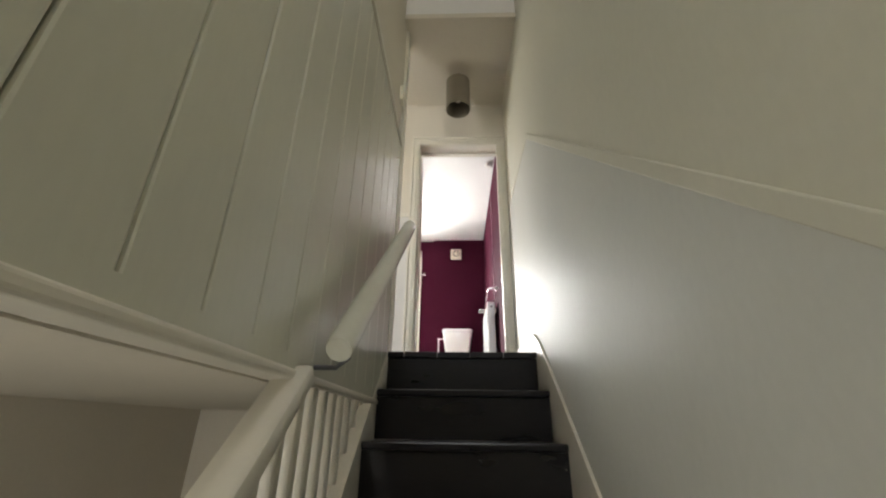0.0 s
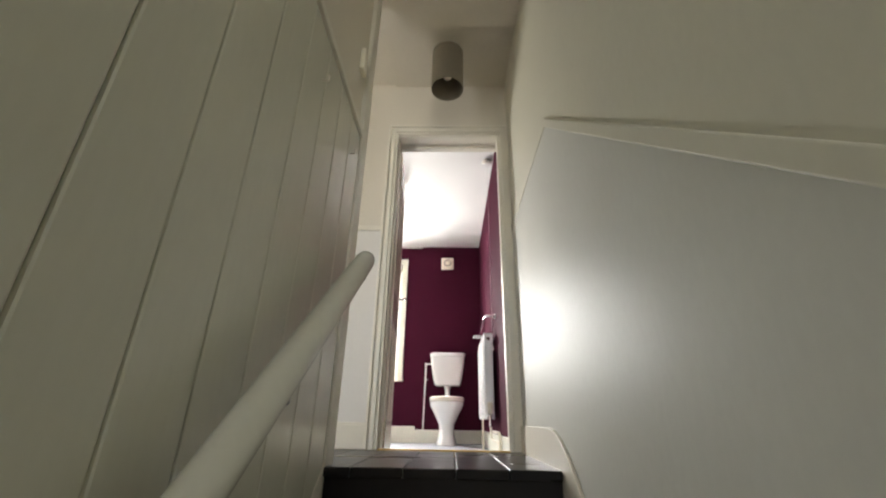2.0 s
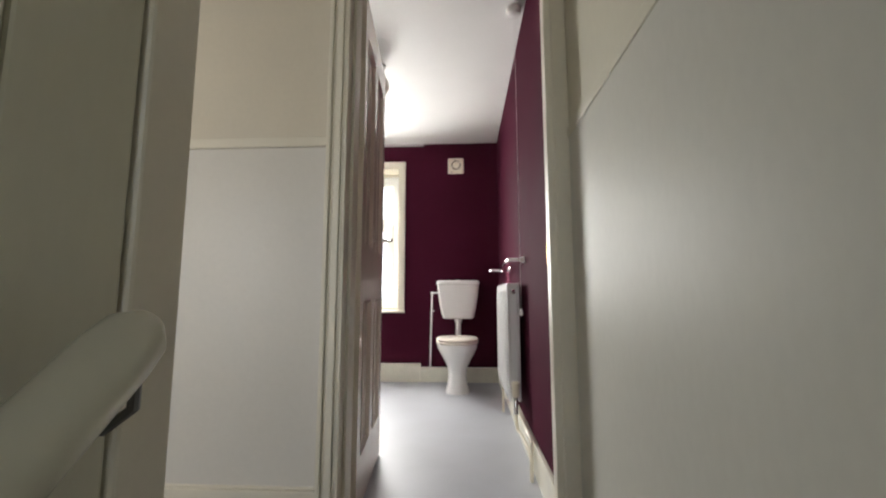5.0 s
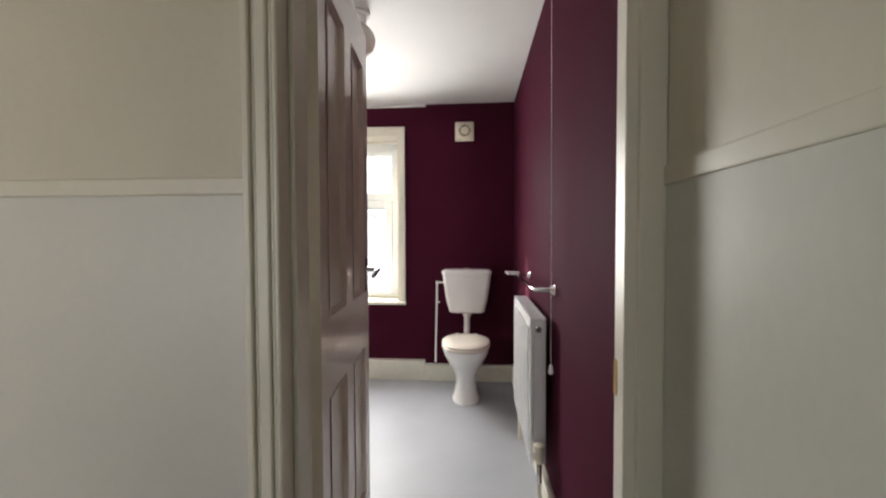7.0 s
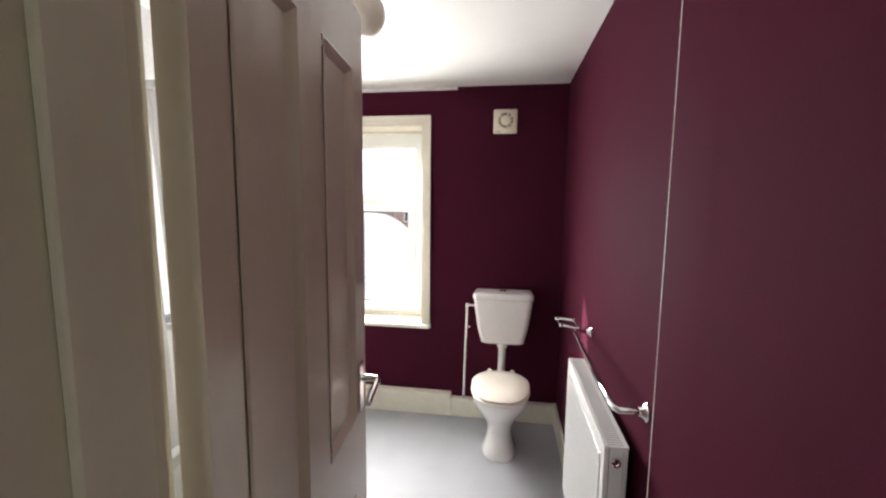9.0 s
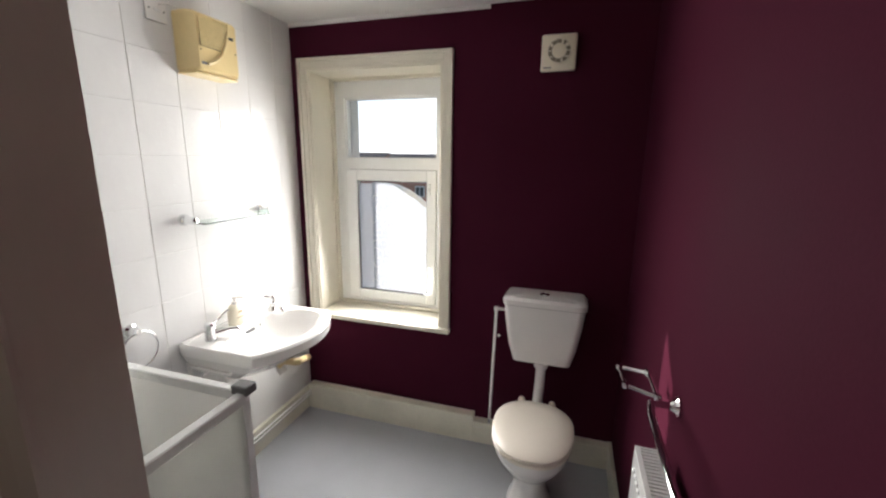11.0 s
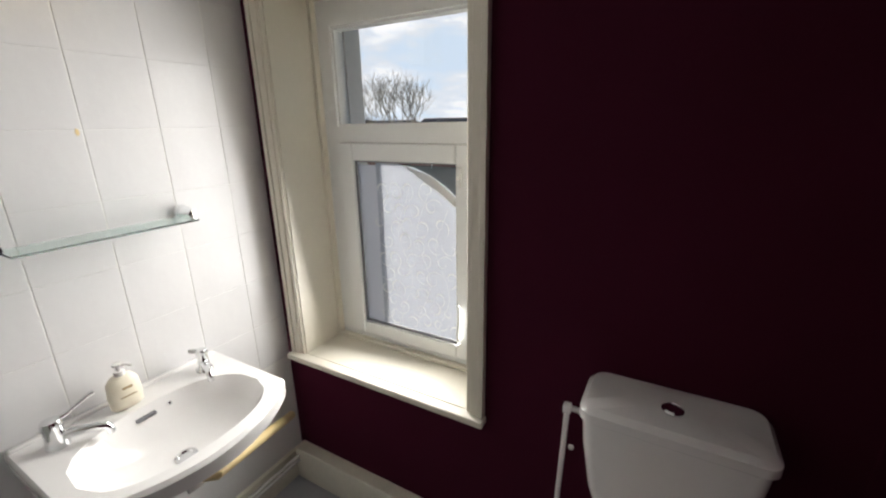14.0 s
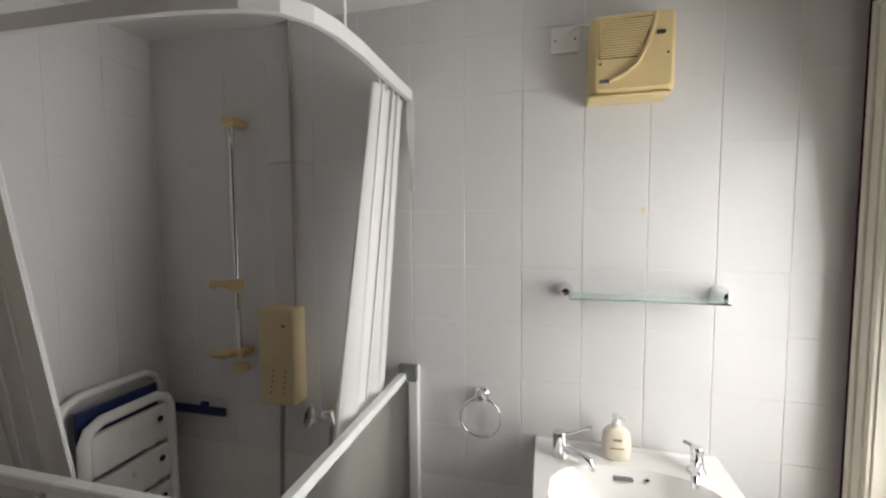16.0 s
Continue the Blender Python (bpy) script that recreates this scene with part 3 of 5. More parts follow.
part("window_sill", boxes(((WX0 - 0.075, -0.045, WZ0 - 0.012), (WX1 + 0.070, -0.001, WZ0 + 0.014)), ((WX0 + 0.001, -0.001, WZ0 - 0.0), (WX1 - 0.001, Y0 - 0.001, WZ0 + 0.014)), bevel=0.005, seg=2), CREAM, win, "cream painted window sill")
part("sill_upstand", boxes(((WX0 + 0.007, Y0 - 0.03, WZ0 + 0.0145), (WX1 - 0.007, Y0 - 0.0005, WZ0 + 0.032)), bevel=0.004), CREAM, win)
arch = bmesh.new()
for o0, o1, t in ((0.0, 0.016, 0.014), (0.016, 0.045, 0.019), (0.045, 0.064, 0.026)):
    box(arch, (WX0 - o1, -t, WZ0 + 0.0145), (WX0 - o0, -0.0006, WZ1 + o1), 0.002)
    box(arch, (WX1 + o0, -t, WZ0 + 0.0145), (WX1 + o1, -0.0006, WZ1 + o1), 0.002)
    box(arch, (WX0 - o0 + 0.0005, -t, WZ1 + o0), (WX1 + o0 - 0.0005, -0.0006, WZ1 + o1), 0.002)
part("architrave", arch, CREAM, win)
# frosted film, sagging at its top edge, with a printed scroll pattern
film_m = bpy.data.materials.new("frosted_film")
film_m.use_nodes = True
fn = film_m.node_tree.nodes
ft, fd, fx, fp = fn.new("ShaderNodeBsdfTranslucent"), fn.new("ShaderNodeBsdfDiffuse"), fn.new("ShaderNodeMixShader"), fn.new("ShaderNodeBsdfTransparent")
fy = fn.new("ShaderNodeMixShader")
ft.inputs[0].default_value, fd.inputs[0].default_value = (0.58, 0.61, 0.66, 1), (0.72, 0.72, 0.73, 1)
fx.inputs[0].default_value, fy.inputs[0].default_value = 0.25, 0.1
fl = film_m.node_tree.links
fl.new(ft.outputs[0], fx.inputs[1]), fl.new(fd.outputs[0], fx.inputs[2])
fl.new(fx.outputs[0], fy.inputs[1]), fl.new(fp.outputs[0], fy.inputs[2])
fl.new(fy.outputs[0], fn["Material Output"].inputs[0])
# Copy of the film, coloured brighter to offset the shade on the plain strip.
plain_m = film_m.copy()
plain_m.name = "brightened_plain_film"
pn = plain_m.node_tree.nodes
pn[ft.name].inputs[0].default_value = (0.93, 0.93, 0.96, 1)
pn[fy.name].inputs[0].default_value = 0.05
film = tagged(thing("window_film", "peeling frosted film with a white scroll pattern", "window film"))
edge = [(-1.621, 1.385), (-1.60, 1.398), (-1.50, 1.402), (-1.42, 1.400), (-1.34, 1.388), (-1.27, 1.360), (-1.21, 1.325), (-1.155, 1.280)]
sheet = [(-1.155, 0.692), (-1.530, 0.692), (-1.530, 1.4005)] + edge[2:]
part("sheet", prism(sheet, "y", 0.2435, 0.2450), film_m, film)
flap = bmesh.new()
fa = [flap.verts.new(p) for p in ((-1.40, 0.243, 1.398), (-1.27, 0.242, 1.359), (-1.155, 0.242, 1.279), (-1.160, 0.230, 1.250), (-1.22, 0.226, 1.297), (-1.30, 0.228, 1.343))]
flap.faces.new(fa)
bmesh.ops.solidify(flap, geom=list(flap.faces), thickness=0.001)
part("folded_flap", flap, FABRIC, film)
part("plain_strip", boxes(((-1.621, 0.2435, 0.692), (-1.5305, 0.2448, 1.392))), plain_m, film)
rs = random.Random(5)
scroll = bmesh.new()


def ribbon(points, widths):
    prev = None
    for i, p in enumerate(points):
        q = points[min(i + 1, len(points) - 1)]
        o = points[max(i - 1, 0)]
        dx, dz = q[0] - o[0], q[1] - o[1]
        n = math.hypot(dx, dz) or 1
        nx, nz, w = -dz / n, dx / n, widths[i] / 2
        pair = (scroll.verts.new((p[0] + nx * w, 0.2425, p[1] + nz * w)), scroll.verts.new((p[0] - nx * w, 0.2425, p[1] - nz * w)))
        if prev:
            scroll.faces.new((prev[0], prev[1], pair[1], pair[0]))
        prev = pair


def inside(x, z):
    return -1.545 < x < -1.168 and 0.70 < z < 1.345 - max(0, x + 1.34) * 0.75


for row in range(9):
    for col in range(6):
        cx = -1.520 + col * 0.072 + (0.036 if row % 2 else 0) + rs.uniform(-0.014, 0.014)
        cz = 0.735 + row * 0.070 + rs.uniform(-0.014, 0.014)
        if not inside(cx, cz):
            continue
        s, a0, turn, r0 = rs.choice((-1, 1)), rs.uniform(0, 6.28), rs.uniform(3.9, 6.4), rs.uniform(0.022, 0.036)
        pts, ws = [], []
        for i in range(22):
            f = i / 21
            r = r0 * (1 - 0.66 * f)
            a = a0 + s * turn * f
            pts.append((cx + r * math.cos(a), cz + r * math.sin(a)))
            ws.append(0.0014 + 0.0075 * math.sin(math.pi * min(1, f * 1.5)) ** 2 * (1 - 0.5 * f))
        ribbon(pts, ws)
        tail = [(pts[0][0] + 0.055 * f * math.cos(a0 - s * (1.2 + 0.9 * f)), pts[0][1] + 0.055 * f * math.sin(a0 - s * (1.2 + 0.9 * f))) for f in (0, 0.25, 0.5, 0.75, 1)]
        if inside(*tail[-1]):
            ribbon(tail, [0.0016, 0.0050, 0.0042, 0.0025, 0.0008])
for k in range(4):
    x0, ph = -1.490 + 0.088 * k, rs.uniform(0, 6.28)
    vine = [(x0 + 0.030 * math.sin(ph + 16 * z), z) for z in [0.705 + 0.012 * q for q in range(52)]]
    vine = [q for q in vine if inside(*q)]
    ribbon(vine, [0.0016] * len(vine))
SCROLL = bpy.data.materials.new("white_scroll_print")
SCROLL.use_nodes = True
qs = SCROLL.node_tree.nodes
qt = qs.new("ShaderNodeBsdfTranslucent")
qt.inputs[0].default_value = (0.92, 0.92, 0.88, 1)
SCROLL.node_tree.links.new(qt.outputs[0], qs["Material Output"].inputs[0])
tagged(part("scroll_pattern", scroll, SCROLL, film), "white printed scrolls", kind="stuff")

# ---- extractor fan ----
fan = thing("extractor_fan", "square cream extractor fan with a round grille", "extractor fan", (-0.416, -0.0005, 2.038))
part("casing", boxes(((-0.080, -0.030, -0.081), (0.080, 0, 0.081)), bevel=0.010, seg=3), IVORY, fan, smooth=True)
ring = turned(lathe([(0.020, 0), (0.055, 0), (0.055, 0.006), (0.050, 0.010), (0.022, 0.010), (0.020, 0.004)], 40), Matrix.Translation((0.002, -0.0301, 0.004)) @ Matrix.Rotation(radians(90), 4, "X"))
part("grille_ring", ring, IVORY, fan, smooth=True)
# Solid dark ring painted as the shade in the grille's gap.
part("gap_shade_ring", turned(lathe([(0.036, 0), (0.050, 0), (0.050, 0.0115), (0.036, 0.0115)], 40), Matrix.Translation((0.002, -0.0301, 0.004)) @ Matrix.Rotation(radians(90), 4, "X")), SHADE, fan)
for k in range(10):
    a = 2 * math.pi * k / 10
    part("vane", boxes(((0.002 + 0.034 * math.cos(a) - 0.002, -0.0425, 0.004 + 0.034 * math.sin(a) - 0.002), (0.002 + 0.051 * math.cos(a) + 0.002, -0.030, 0.004 + 0.051 * math.sin(a) + 0.002))), IVORY, fan)
part("centre_disc", turned(lathe([(0.034, 0), (0.036, 0.010), (0.030, 0.0135), (0.001, 0.0140)], 32), Matrix.Translation((0.002, -0.0301, 0.004)) @ Matrix.Rotation(radians(90), 4, "X")), IVORY, fan, smooth=True)
part("nameplate", boxes(((-0.066, -0.0312, -0.068), (-0.030, -0.0302, -0.063))), GREY, fan)

# ---- toilet ----
wc = thing("toilet", "white ceramic toilet with a closed cream seat and low cistern", "toilet", (-0.400, 0, FZ))


def oval(cx, cy, rx, ryf, ryb, z, n=36, p=2.3):
    out = []
    for k in range(n):
        a = 2 * math.pi * k / n
        c, s = math.cos(a), math.sin(a)
        r = ryb if s > 0 else ryf
        out.append((cx + rx * math.copysign(abs(c) ** (2 / p), c), cy + r * math.copysign(abs(s) ** (2 / p), s), z))
    return out


def slab(w0, w1, y0, y1, z, n=5, r=0.035):
    """Rounded rectangle outline."""
    out = []
    for cx, cy, a0 in ((w1 - r, y1 - r, 0), (w0 + r, y1 - r, 90), (w0 + r, y0 + r, 180), (w1 - r, y0 + r, 270)):
        for k in range(n + 1):
            a = radians(a0 + 90 * k / n)
            out.append((cx + r * math.cos(a), cy + r * math.sin(a), z))
    return out


H = 0.485
pan = [oval(0, -0.40, 0.105, 0.155, 0.16, 0.0), oval(0, -0.40, 0.106, 0.156, 0.16, 0.02), oval(0, -0.40, 0.088, 0.125, 0.15, 0.06), oval(0, -0.40, 0.076, 0.105, 0.15, 0.14),
       oval(0, -0.40, 0.084, 0.120, 0.155, 0.20), oval(0, -0.41, 0.118, 0.180, 0.17, 0.27), oval(0, -0.42, 0.156, 0.225, 0.18, 0.34), oval(0, -0.42, 0.172, 0.245, 0.19, 0.375), oval(0, -0.42, 0.176, 0.250, 0.19, 0.407), oval(0, -0.42, 0.170, 0.244, 0.185, 0.412)]
part("pan", loft(pan), CERAMIC, wc, smooth=True)
ring = [oval(0, -0.43, 0.172, 0.245, 0.18, 0.413), oval(0, -0.43, 0.182, 0.255, 0.185, 0.420), oval(0, -0.43, 0.182, 0.255, 0.185, 0.430), oval(0, -0.43, 0.175, 0.248, 0.18, 0.435)]
part("seat", loft(ring), SEAT, wc, smooth=True)
lid = [oval(0, -0.43, 0.172, 0.244, 0.18, 0.436), oval(0, -0.43, 0.180, 0.252, 0.184, 0.442), oval(0, -0.43, 0.180, 0.252, 0.184, 0.450), oval(0, -0.43, 0.165, 0.235, 0.17, 0.460), oval(0, -0.43, 0.10, 0.15, 0.11, 0.464)]
part("lid", loft(lid), SEAT, wc, smooth=True)
for s in (-1, 1):
    part("seat_hinge", turned(lathe([(0.018, 0), (0.018, 0.03), (0.012, 0.042), (0.004, 0.045)], 16), Matrix.Translation((s * 0.075, -0.232, 0.412))), SEAT, wc, smooth=True)
    part("floor_screw", turned(lathe([(0.010, 0), (0.010, 0.006), (0.004, 0.010)], 12), Matrix.Translation((s * 0.086, -0.36, 0.05)) @ Matrix.Rotation(radians(s * 80), 4, "Y")), GREY, wc)
part("soil_pipe", tubes([(0, -0.30, 0.12), (0, -0.10, 0.14), (0, -0.028, 0.15)], 0.055, 20), CERAMIC, wc, smooth=True)
part("flush_pipe", tubes([(0.003, -0.10, 0.62), (0.003, -0.10, 0.50), (0.002, -0.115, 0.46), (0.0, -0.16, 0.395), (0, -0.20, 0.37)], 0.026, 16), CERAMIC, wc, smooth=True)
part("flush_nut", turned(lathe([(0.036, 0), (0.038, 0.01), (0.038, 0.028), (0.030, 0.034)], 20), Matrix.Translation((0.003, -0.10, 0.570))), CERAMIC, wc, smooth=True)
tank = [slab(-0.130, 0.135, -0.135, -0.004, 0.598), slab(-0.145, 0.150, -0.152, -0.003, 0.610), slab(-0.168, 0.172, -0.168, -0.002, 0.70), slab(-0.189, 0.193, -0.180, -0.002, 0.84), slab(-0.196, 0.200, -0.182, -0.002, 0.918)]
cistern = part("cistern", loft(tank), CERAMIC, wc, smooth=True)
top = [slab(-0.197, 0.201, -0.184, -0.002, 0.9185), slab(-0.203, 0.207, -0.190, -0.001, 0.924), slab(-0.203, 0.207, -0.190, -0.001, 0.948), slab(-0.190, 0.194, -0.178, -0.004, 0.962), slab(-0.10, 0.10, -0.12, -0.03, 0.966)]
part("cistern_lid", loft(top), CERAMIC, wc, smooth=True)
part("flush_button", turned(lathe([(0.024, 0), (0.025, 0.006), (0.020, 0.010), (0.018, 0.008), (0.002, 0.0085)], 24), Matrix.Translation((0.0, -0.105, 0.9645))), CHROME, wc, "round chrome push button", smooth=True)
feed = thing("cistern_feed_pipe", "thin white painted water pipe on clips", "water pipe")
part("pipe", tubes([(-0.592, -0.05, 0.760), (-0.640, -0.05, 0.760), (-0.652, -0.05, 0.748), (-0.668, -0.045, 0.07), (-0.668, -0.048, 0.030), (-0.70, -0.050, 0.020), (-0.755, -0.050, 0.020)], 0.0085, 10), CERAMIC, feed, smooth=True)
part("elbow", boxes(((-0.664, -0.062, 0.744), (-0.640, -0.038, 0.772)), bevel=0.005, seg=2), CERAMIC, feed)
part("valve", boxes(((-0.677, -0.056, 0.055), (-0.659, -0.034, 0.085)), bevel=0.004), CHROME, feed)
screw = thing("wall_plug", "small white plug in the plum wall", "wall plug", (-0.64, -0.001, 0.585))
part("cap", turned(lathe([(0.009, 0), (0.008, 0.006), (0.003, 0.008)], 14), Matrix.Rotation(radians(90), 4, "X")), CERAMIC, screw)

# ---- radiator ----
rad = thing("radiator", "white ribbed panel radiator with a thermostatic valve", "radiator", (0, 0, 0))
rx0, rx1, ry0, ry1, rz0, rz1 = -0.105, -0.030, -1.745, -1.06, 0.16, 0.795
part("front_panel", boxes(((rx0 + 0.006, ry0, rz0), (rx0 + 0.022, ry1, rz1 - 0.002)), bevel=0.005, seg=2), RADP, rad)
n = 26
for k in range(n):
    y = ry0 + 0.03 + (ry1 - ry0 - 0.06) * (k + 0.5) / n
    part("rib", boxes(((rx0, y - 0.0085, rz0 + 0.035), (rx0 + 0.0075, y + 0.0085, rz1 - 0.04)), bevel=0.003), RADP, rad)
part("back_panel", boxes(((rx1 - 0.016, ry0 + 0.004, rz0), (rx1, ry1 - 0.004, rz1 - 0.004)), bevel=0.004), RADP, rad)
for y0, y1 in ((ry0, ry0 + 0.004), (ry1 - 0.004, ry1)):
    part("side_cover", boxes(((rx0 + 0.0225, y0, rz0 + 0.02), (rx1 - 0.0165, y1, rz1 - 0.001))), RADP, rad)
grill = bmesh.new()
box(grill, (rx0 + 0.006, ry0 + 0.001, rz1 - 0.0018), (rx0 + 0.018, ry1 - 0.001, rz1 + 0.002))
box(grill, (rx1 - 0.012, ry0 + 0.001, rz1 - 0.0018), (rx1, ry1 - 0.001, rz1 + 0.002))
y = ry0 + 0.002
while y < ry1 - 0.008:
    box(grill, (rx0 + 0.018, y, rz1 - 0.0015), (rx1 - 0.012, y + 0.007, rz1 + 0.0015))
    y += 0.0125
part("top_grille", grill, RADP, rad)
part("blanking_plug", turned(lathe([(0.014, 0), (0.014, 0.006), (0.009, 0.007), (0.008, 0.003), (0.001, 0.003)], 20), Matrix.Translation((-0.066, ry0 - 0.0005, rz1 - 0.045)) @ Matrix.Rotation(radians(90), 4, "X")), CHROME, rad, smooth=True)
valve = part("valve_body", tubes([(-0.066, ry0 + 0.01, rz0 + 0.03), (-0.066, ry0 - 0.035, rz0 + 0.03), (-0.066, ry0 - 0.045, rz0 + 0.02), (-0.066, ry0 - 0.045, rz0 - 0.05)], 0.011, 12), CHROME, rad, smooth=True)
part("valve_head", turned(lathe([(0.015, 0), (0.019, 0.006), (0.019, 0.05), (0.022, 0.055), (0.022, 0.075), (0.015, 0.08)], 18), Matrix.Translation((-0.066, ry0 - 0.045, rz0 + 0.035))), IVORY, valve, "cream thermostatic valve head", smooth=True)
part("tail_pipe", tubes([(-0.066, ry0 - 0.045, rz0 - 0.04), (-0.066, ry0 - 0.045, 0.06), (-0.06, ry0 - 0.055, 0.03), (-0.045, ry0 - 0.10, 0.02), (-0.042, ry0 - 0.35, 0.02), (-0.042, ry0 - 0.38, 0.0), (-0.042, ry0 - 0.38, FZ)], 0.0085, 10), IVORY, rad, smooth=True)
part("tail_pipe", tubes([(-0.066, ry1 + 0.03, 0.20), (-0.066, ry1 + 0.03, FZ)], 0.0085, 10), IVORY, rad)
part("return_pipe", tubes([(-0.034, ry0 + 0.1, 0.075), (-0.034, ry0 - 0.30, 0.075), (-0.034, ry0 - 0.33, 0.06), (-0.034, ry0 - 0.33, FZ)], 0.0085, 10), IVORY, rad, smooth=True)

# ---- grab rail with paper holder ----
gr = thing("grab_rail", "chrome grab rail with a hinged paper holder", "grab rail")
zr = 0.925
bar = [(-0.004, -1.775, zr), (-0.075, -1.775, zr), (-0.085, -1.762, zr), (-0.085, -1.60, zr), (-0.078, -1.10, zr - 0.005), (-0.070, -1.04, zr - 0.008), (-0.004, -1.035, zr - 0.008)]
part("bar", tubes(bar, 0.0095, 12), CHROME, gr, smooth=True)
for y in (-1.775, -1.035):
    part("flange", turned(lathe([(0.027, 0), (0.027, 0.005), (0.018, 0.010), (0.012, 0.022)], 24), Matrix.Translation((-0.0005, y, zr if y < -1.5 else zr - 0.008)) @ Matrix.Rotation(radians(-90), 4, "Y")), CHROME, gr, smooth=True)
loop = [(-0.045, -1.00, zr - 0.01), (-0.125, -0.97, zr - 0.004), (-0.130, -0.86, zr - 0.004), (-0.050, -0.87, zr - 0.006), (-0.045, -1.00, zr - 0.01)]
part("paper_holder", tubes(loop, 0.006, 10), CHROME, gr, smooth=True)
for q in loop[:4]:
    part("joint", turned(lathe([(0.002, -0.010), (0.009, -0.008), (0.010, 0), (0.009, 0.008), (0.002, 0.010)], 14), Matrix.Translation(q)), CHROME, gr, smooth=True)

# ---- pull cord ----
cord = thing("light_pull_cord", "white ceiling pull switch with a long cord", "pull switch", (-0.055, -1.96, CEIL))
part("switch_box", turned(lathe([(0.040, 0), (0.040, -0.018), (0.033, -0.034), (0.012, -0.040)], 28), Matrix.Identity(4)), CERAMIC, cord, smooth=True)
part("cord", tubes([(0, 0, -0.038), (0.003, 0.004, -0.6), (0.006, 0.01, -1.62)], 0.0011, 6), CERAMIC, cord)
part("pull", turned(lathe([(0.002, 0), (0.006, -0.006), (0.010, -0.032), (0.004, -0.040)], 14), Matrix.Translation((0.006, 0.01, -1.615))), CERAMIC, cord, smooth=True)

# ---- globe lamp ----
globe = thing("ceiling_globe_lamp", "white opal glass globe ceiling lamp, unlit", "ceiling lamp", (-0.915, -1.45, CEIL))
part("holder", turned(lathe([(0.055, 0), (0.055, -0.012), (0.036, -0.020), (0.034, -0.06), (0.045, -0.068)], 28), Matrix.Identity(4)), CERAMIC, globe, smooth=True)
part("globe", lathe([(0.002, -0.216)] + [(0.080 * math.sin(radians(a)), -0.138 - 0.080 * math.cos(radians(a))) for a in range(10, 151, 10)], 32), SEAT, globe, smooth=True)

# ---- basin ----
basin = thing("wash_basin", "white ceramic wall-hung basin with chrome taps", "basin", (TX, -0.615, 0))
BZ = 0.745


def basin_outline(scale, z, back=0.0, front=0.0):
    """D-shaped outline: straight back at the wall, bowed front."""
    out, w = [], 0.288 * scale
    out += [(0.004 + back, w * (k / 5 - 1), z) for k in range(11)]
    side = [(0.385 - front) * k / 5 for k in range(1, 5)]
    out += [(x, w, z) for x in side]
    for k in range(29):
        t = k / 28
        y = w * (1 - 2 * t)
        out.append((0.385 - front + (0.500 - 0.385) * math.sin(math.pi * t) ** 0.8 * (1 if front == 0 else 0.98), y, z))
    out += [(x, -w, z) for x in side[::-1]]
    return out


outer = [basin_outline(0.78, BZ - 0.16, 0.0, 0.16), basin_outline(0.90, BZ - 0.10, 0.0, 0.075), basin_outline(0.972, BZ - 0.062, 0.0, 0.012), basin_outline(1.0, BZ - 0.05), basin_outline(1.0, BZ - 0.010), basin_outline(0.985, BZ, 0.0, 0.008)]
bm = loft(outer)
top_face = max(bm.faces, key=lambda f: f.calc_center_median().z)
bm.faces.remove(top_face)
bm.verts.ensure_lookup_table()
rim = [v for v in bm.verts if abs(v.co.z - BZ) < 1e-4]
n = len(rim)


def inner_ring(f, depth):
    """Bowl outline: f narrows it, depth lowers it."""
    out = []
    for v in rim:
        cx, cy = 0.285, 0.0
        x, y = v.co.x - cx, v.co.y - cy
        a = math.atan2(y / 0.245, x / 0.165)
        out.append((cx + 0.165 * f * math.copysign(abs(math.cos(a)) ** 0.86, math.cos(a)), cy + 0.245 * f * math.copysign(abs(math.sin(a)) ** 0.86, math.sin(a)), BZ - depth))
    return out


last = rim
for f, depth in ((1.0, 0.0), (0.975, 0.008), (0.93, 0.020), (0.84, 0.055), (0.70, 0.092), (0.45, 0.113), (0.14, 0.122)):
    now = [bm.verts.new(q) for q in inner_ring(f, depth)]
    for k in range(n):
        bm.faces.new((last[k], last[(k + 1) % n], now[(k + 1) % n], now[k]))
    last = now
bm.faces.new(last)
part("bowl", bm, CERAMIC, basin, smooth=True)
part("splash_ridge", boxes(((0.003, -0.285, BZ - 0.01), (0.026, 0.280, BZ + 0.009)), bevel=0.008, seg=3), CERAMIC, basin, smooth=True)
part("drain", turned(lathe([(0.030, 0), (0.030, 0.004), (0.021, 0.005), (0.018, 0.001), (0.002, 0.001)], 24), Matrix.Translation((0.285, 0, BZ - 0.122))), CHROME, basin, smooth=True)
# Solid grey block stands in for the shade inside the overflow slot.
part("overflow_shade_block", boxes(((0.130, -0.045, BZ - 0.034), (0.1435, 0.010, BZ - 0.023)), bevel=0.002), GREY, basin)
part("chain_stay", turned(lathe([(0.007, 0), (0.006, 0.006), (0.002, 0.008)], 12), Matrix.Translation((0.136, 0.05, BZ - 0.024)) @ Matrix.Rotation(radians(90), 4, "Y")), CHROME, basin)


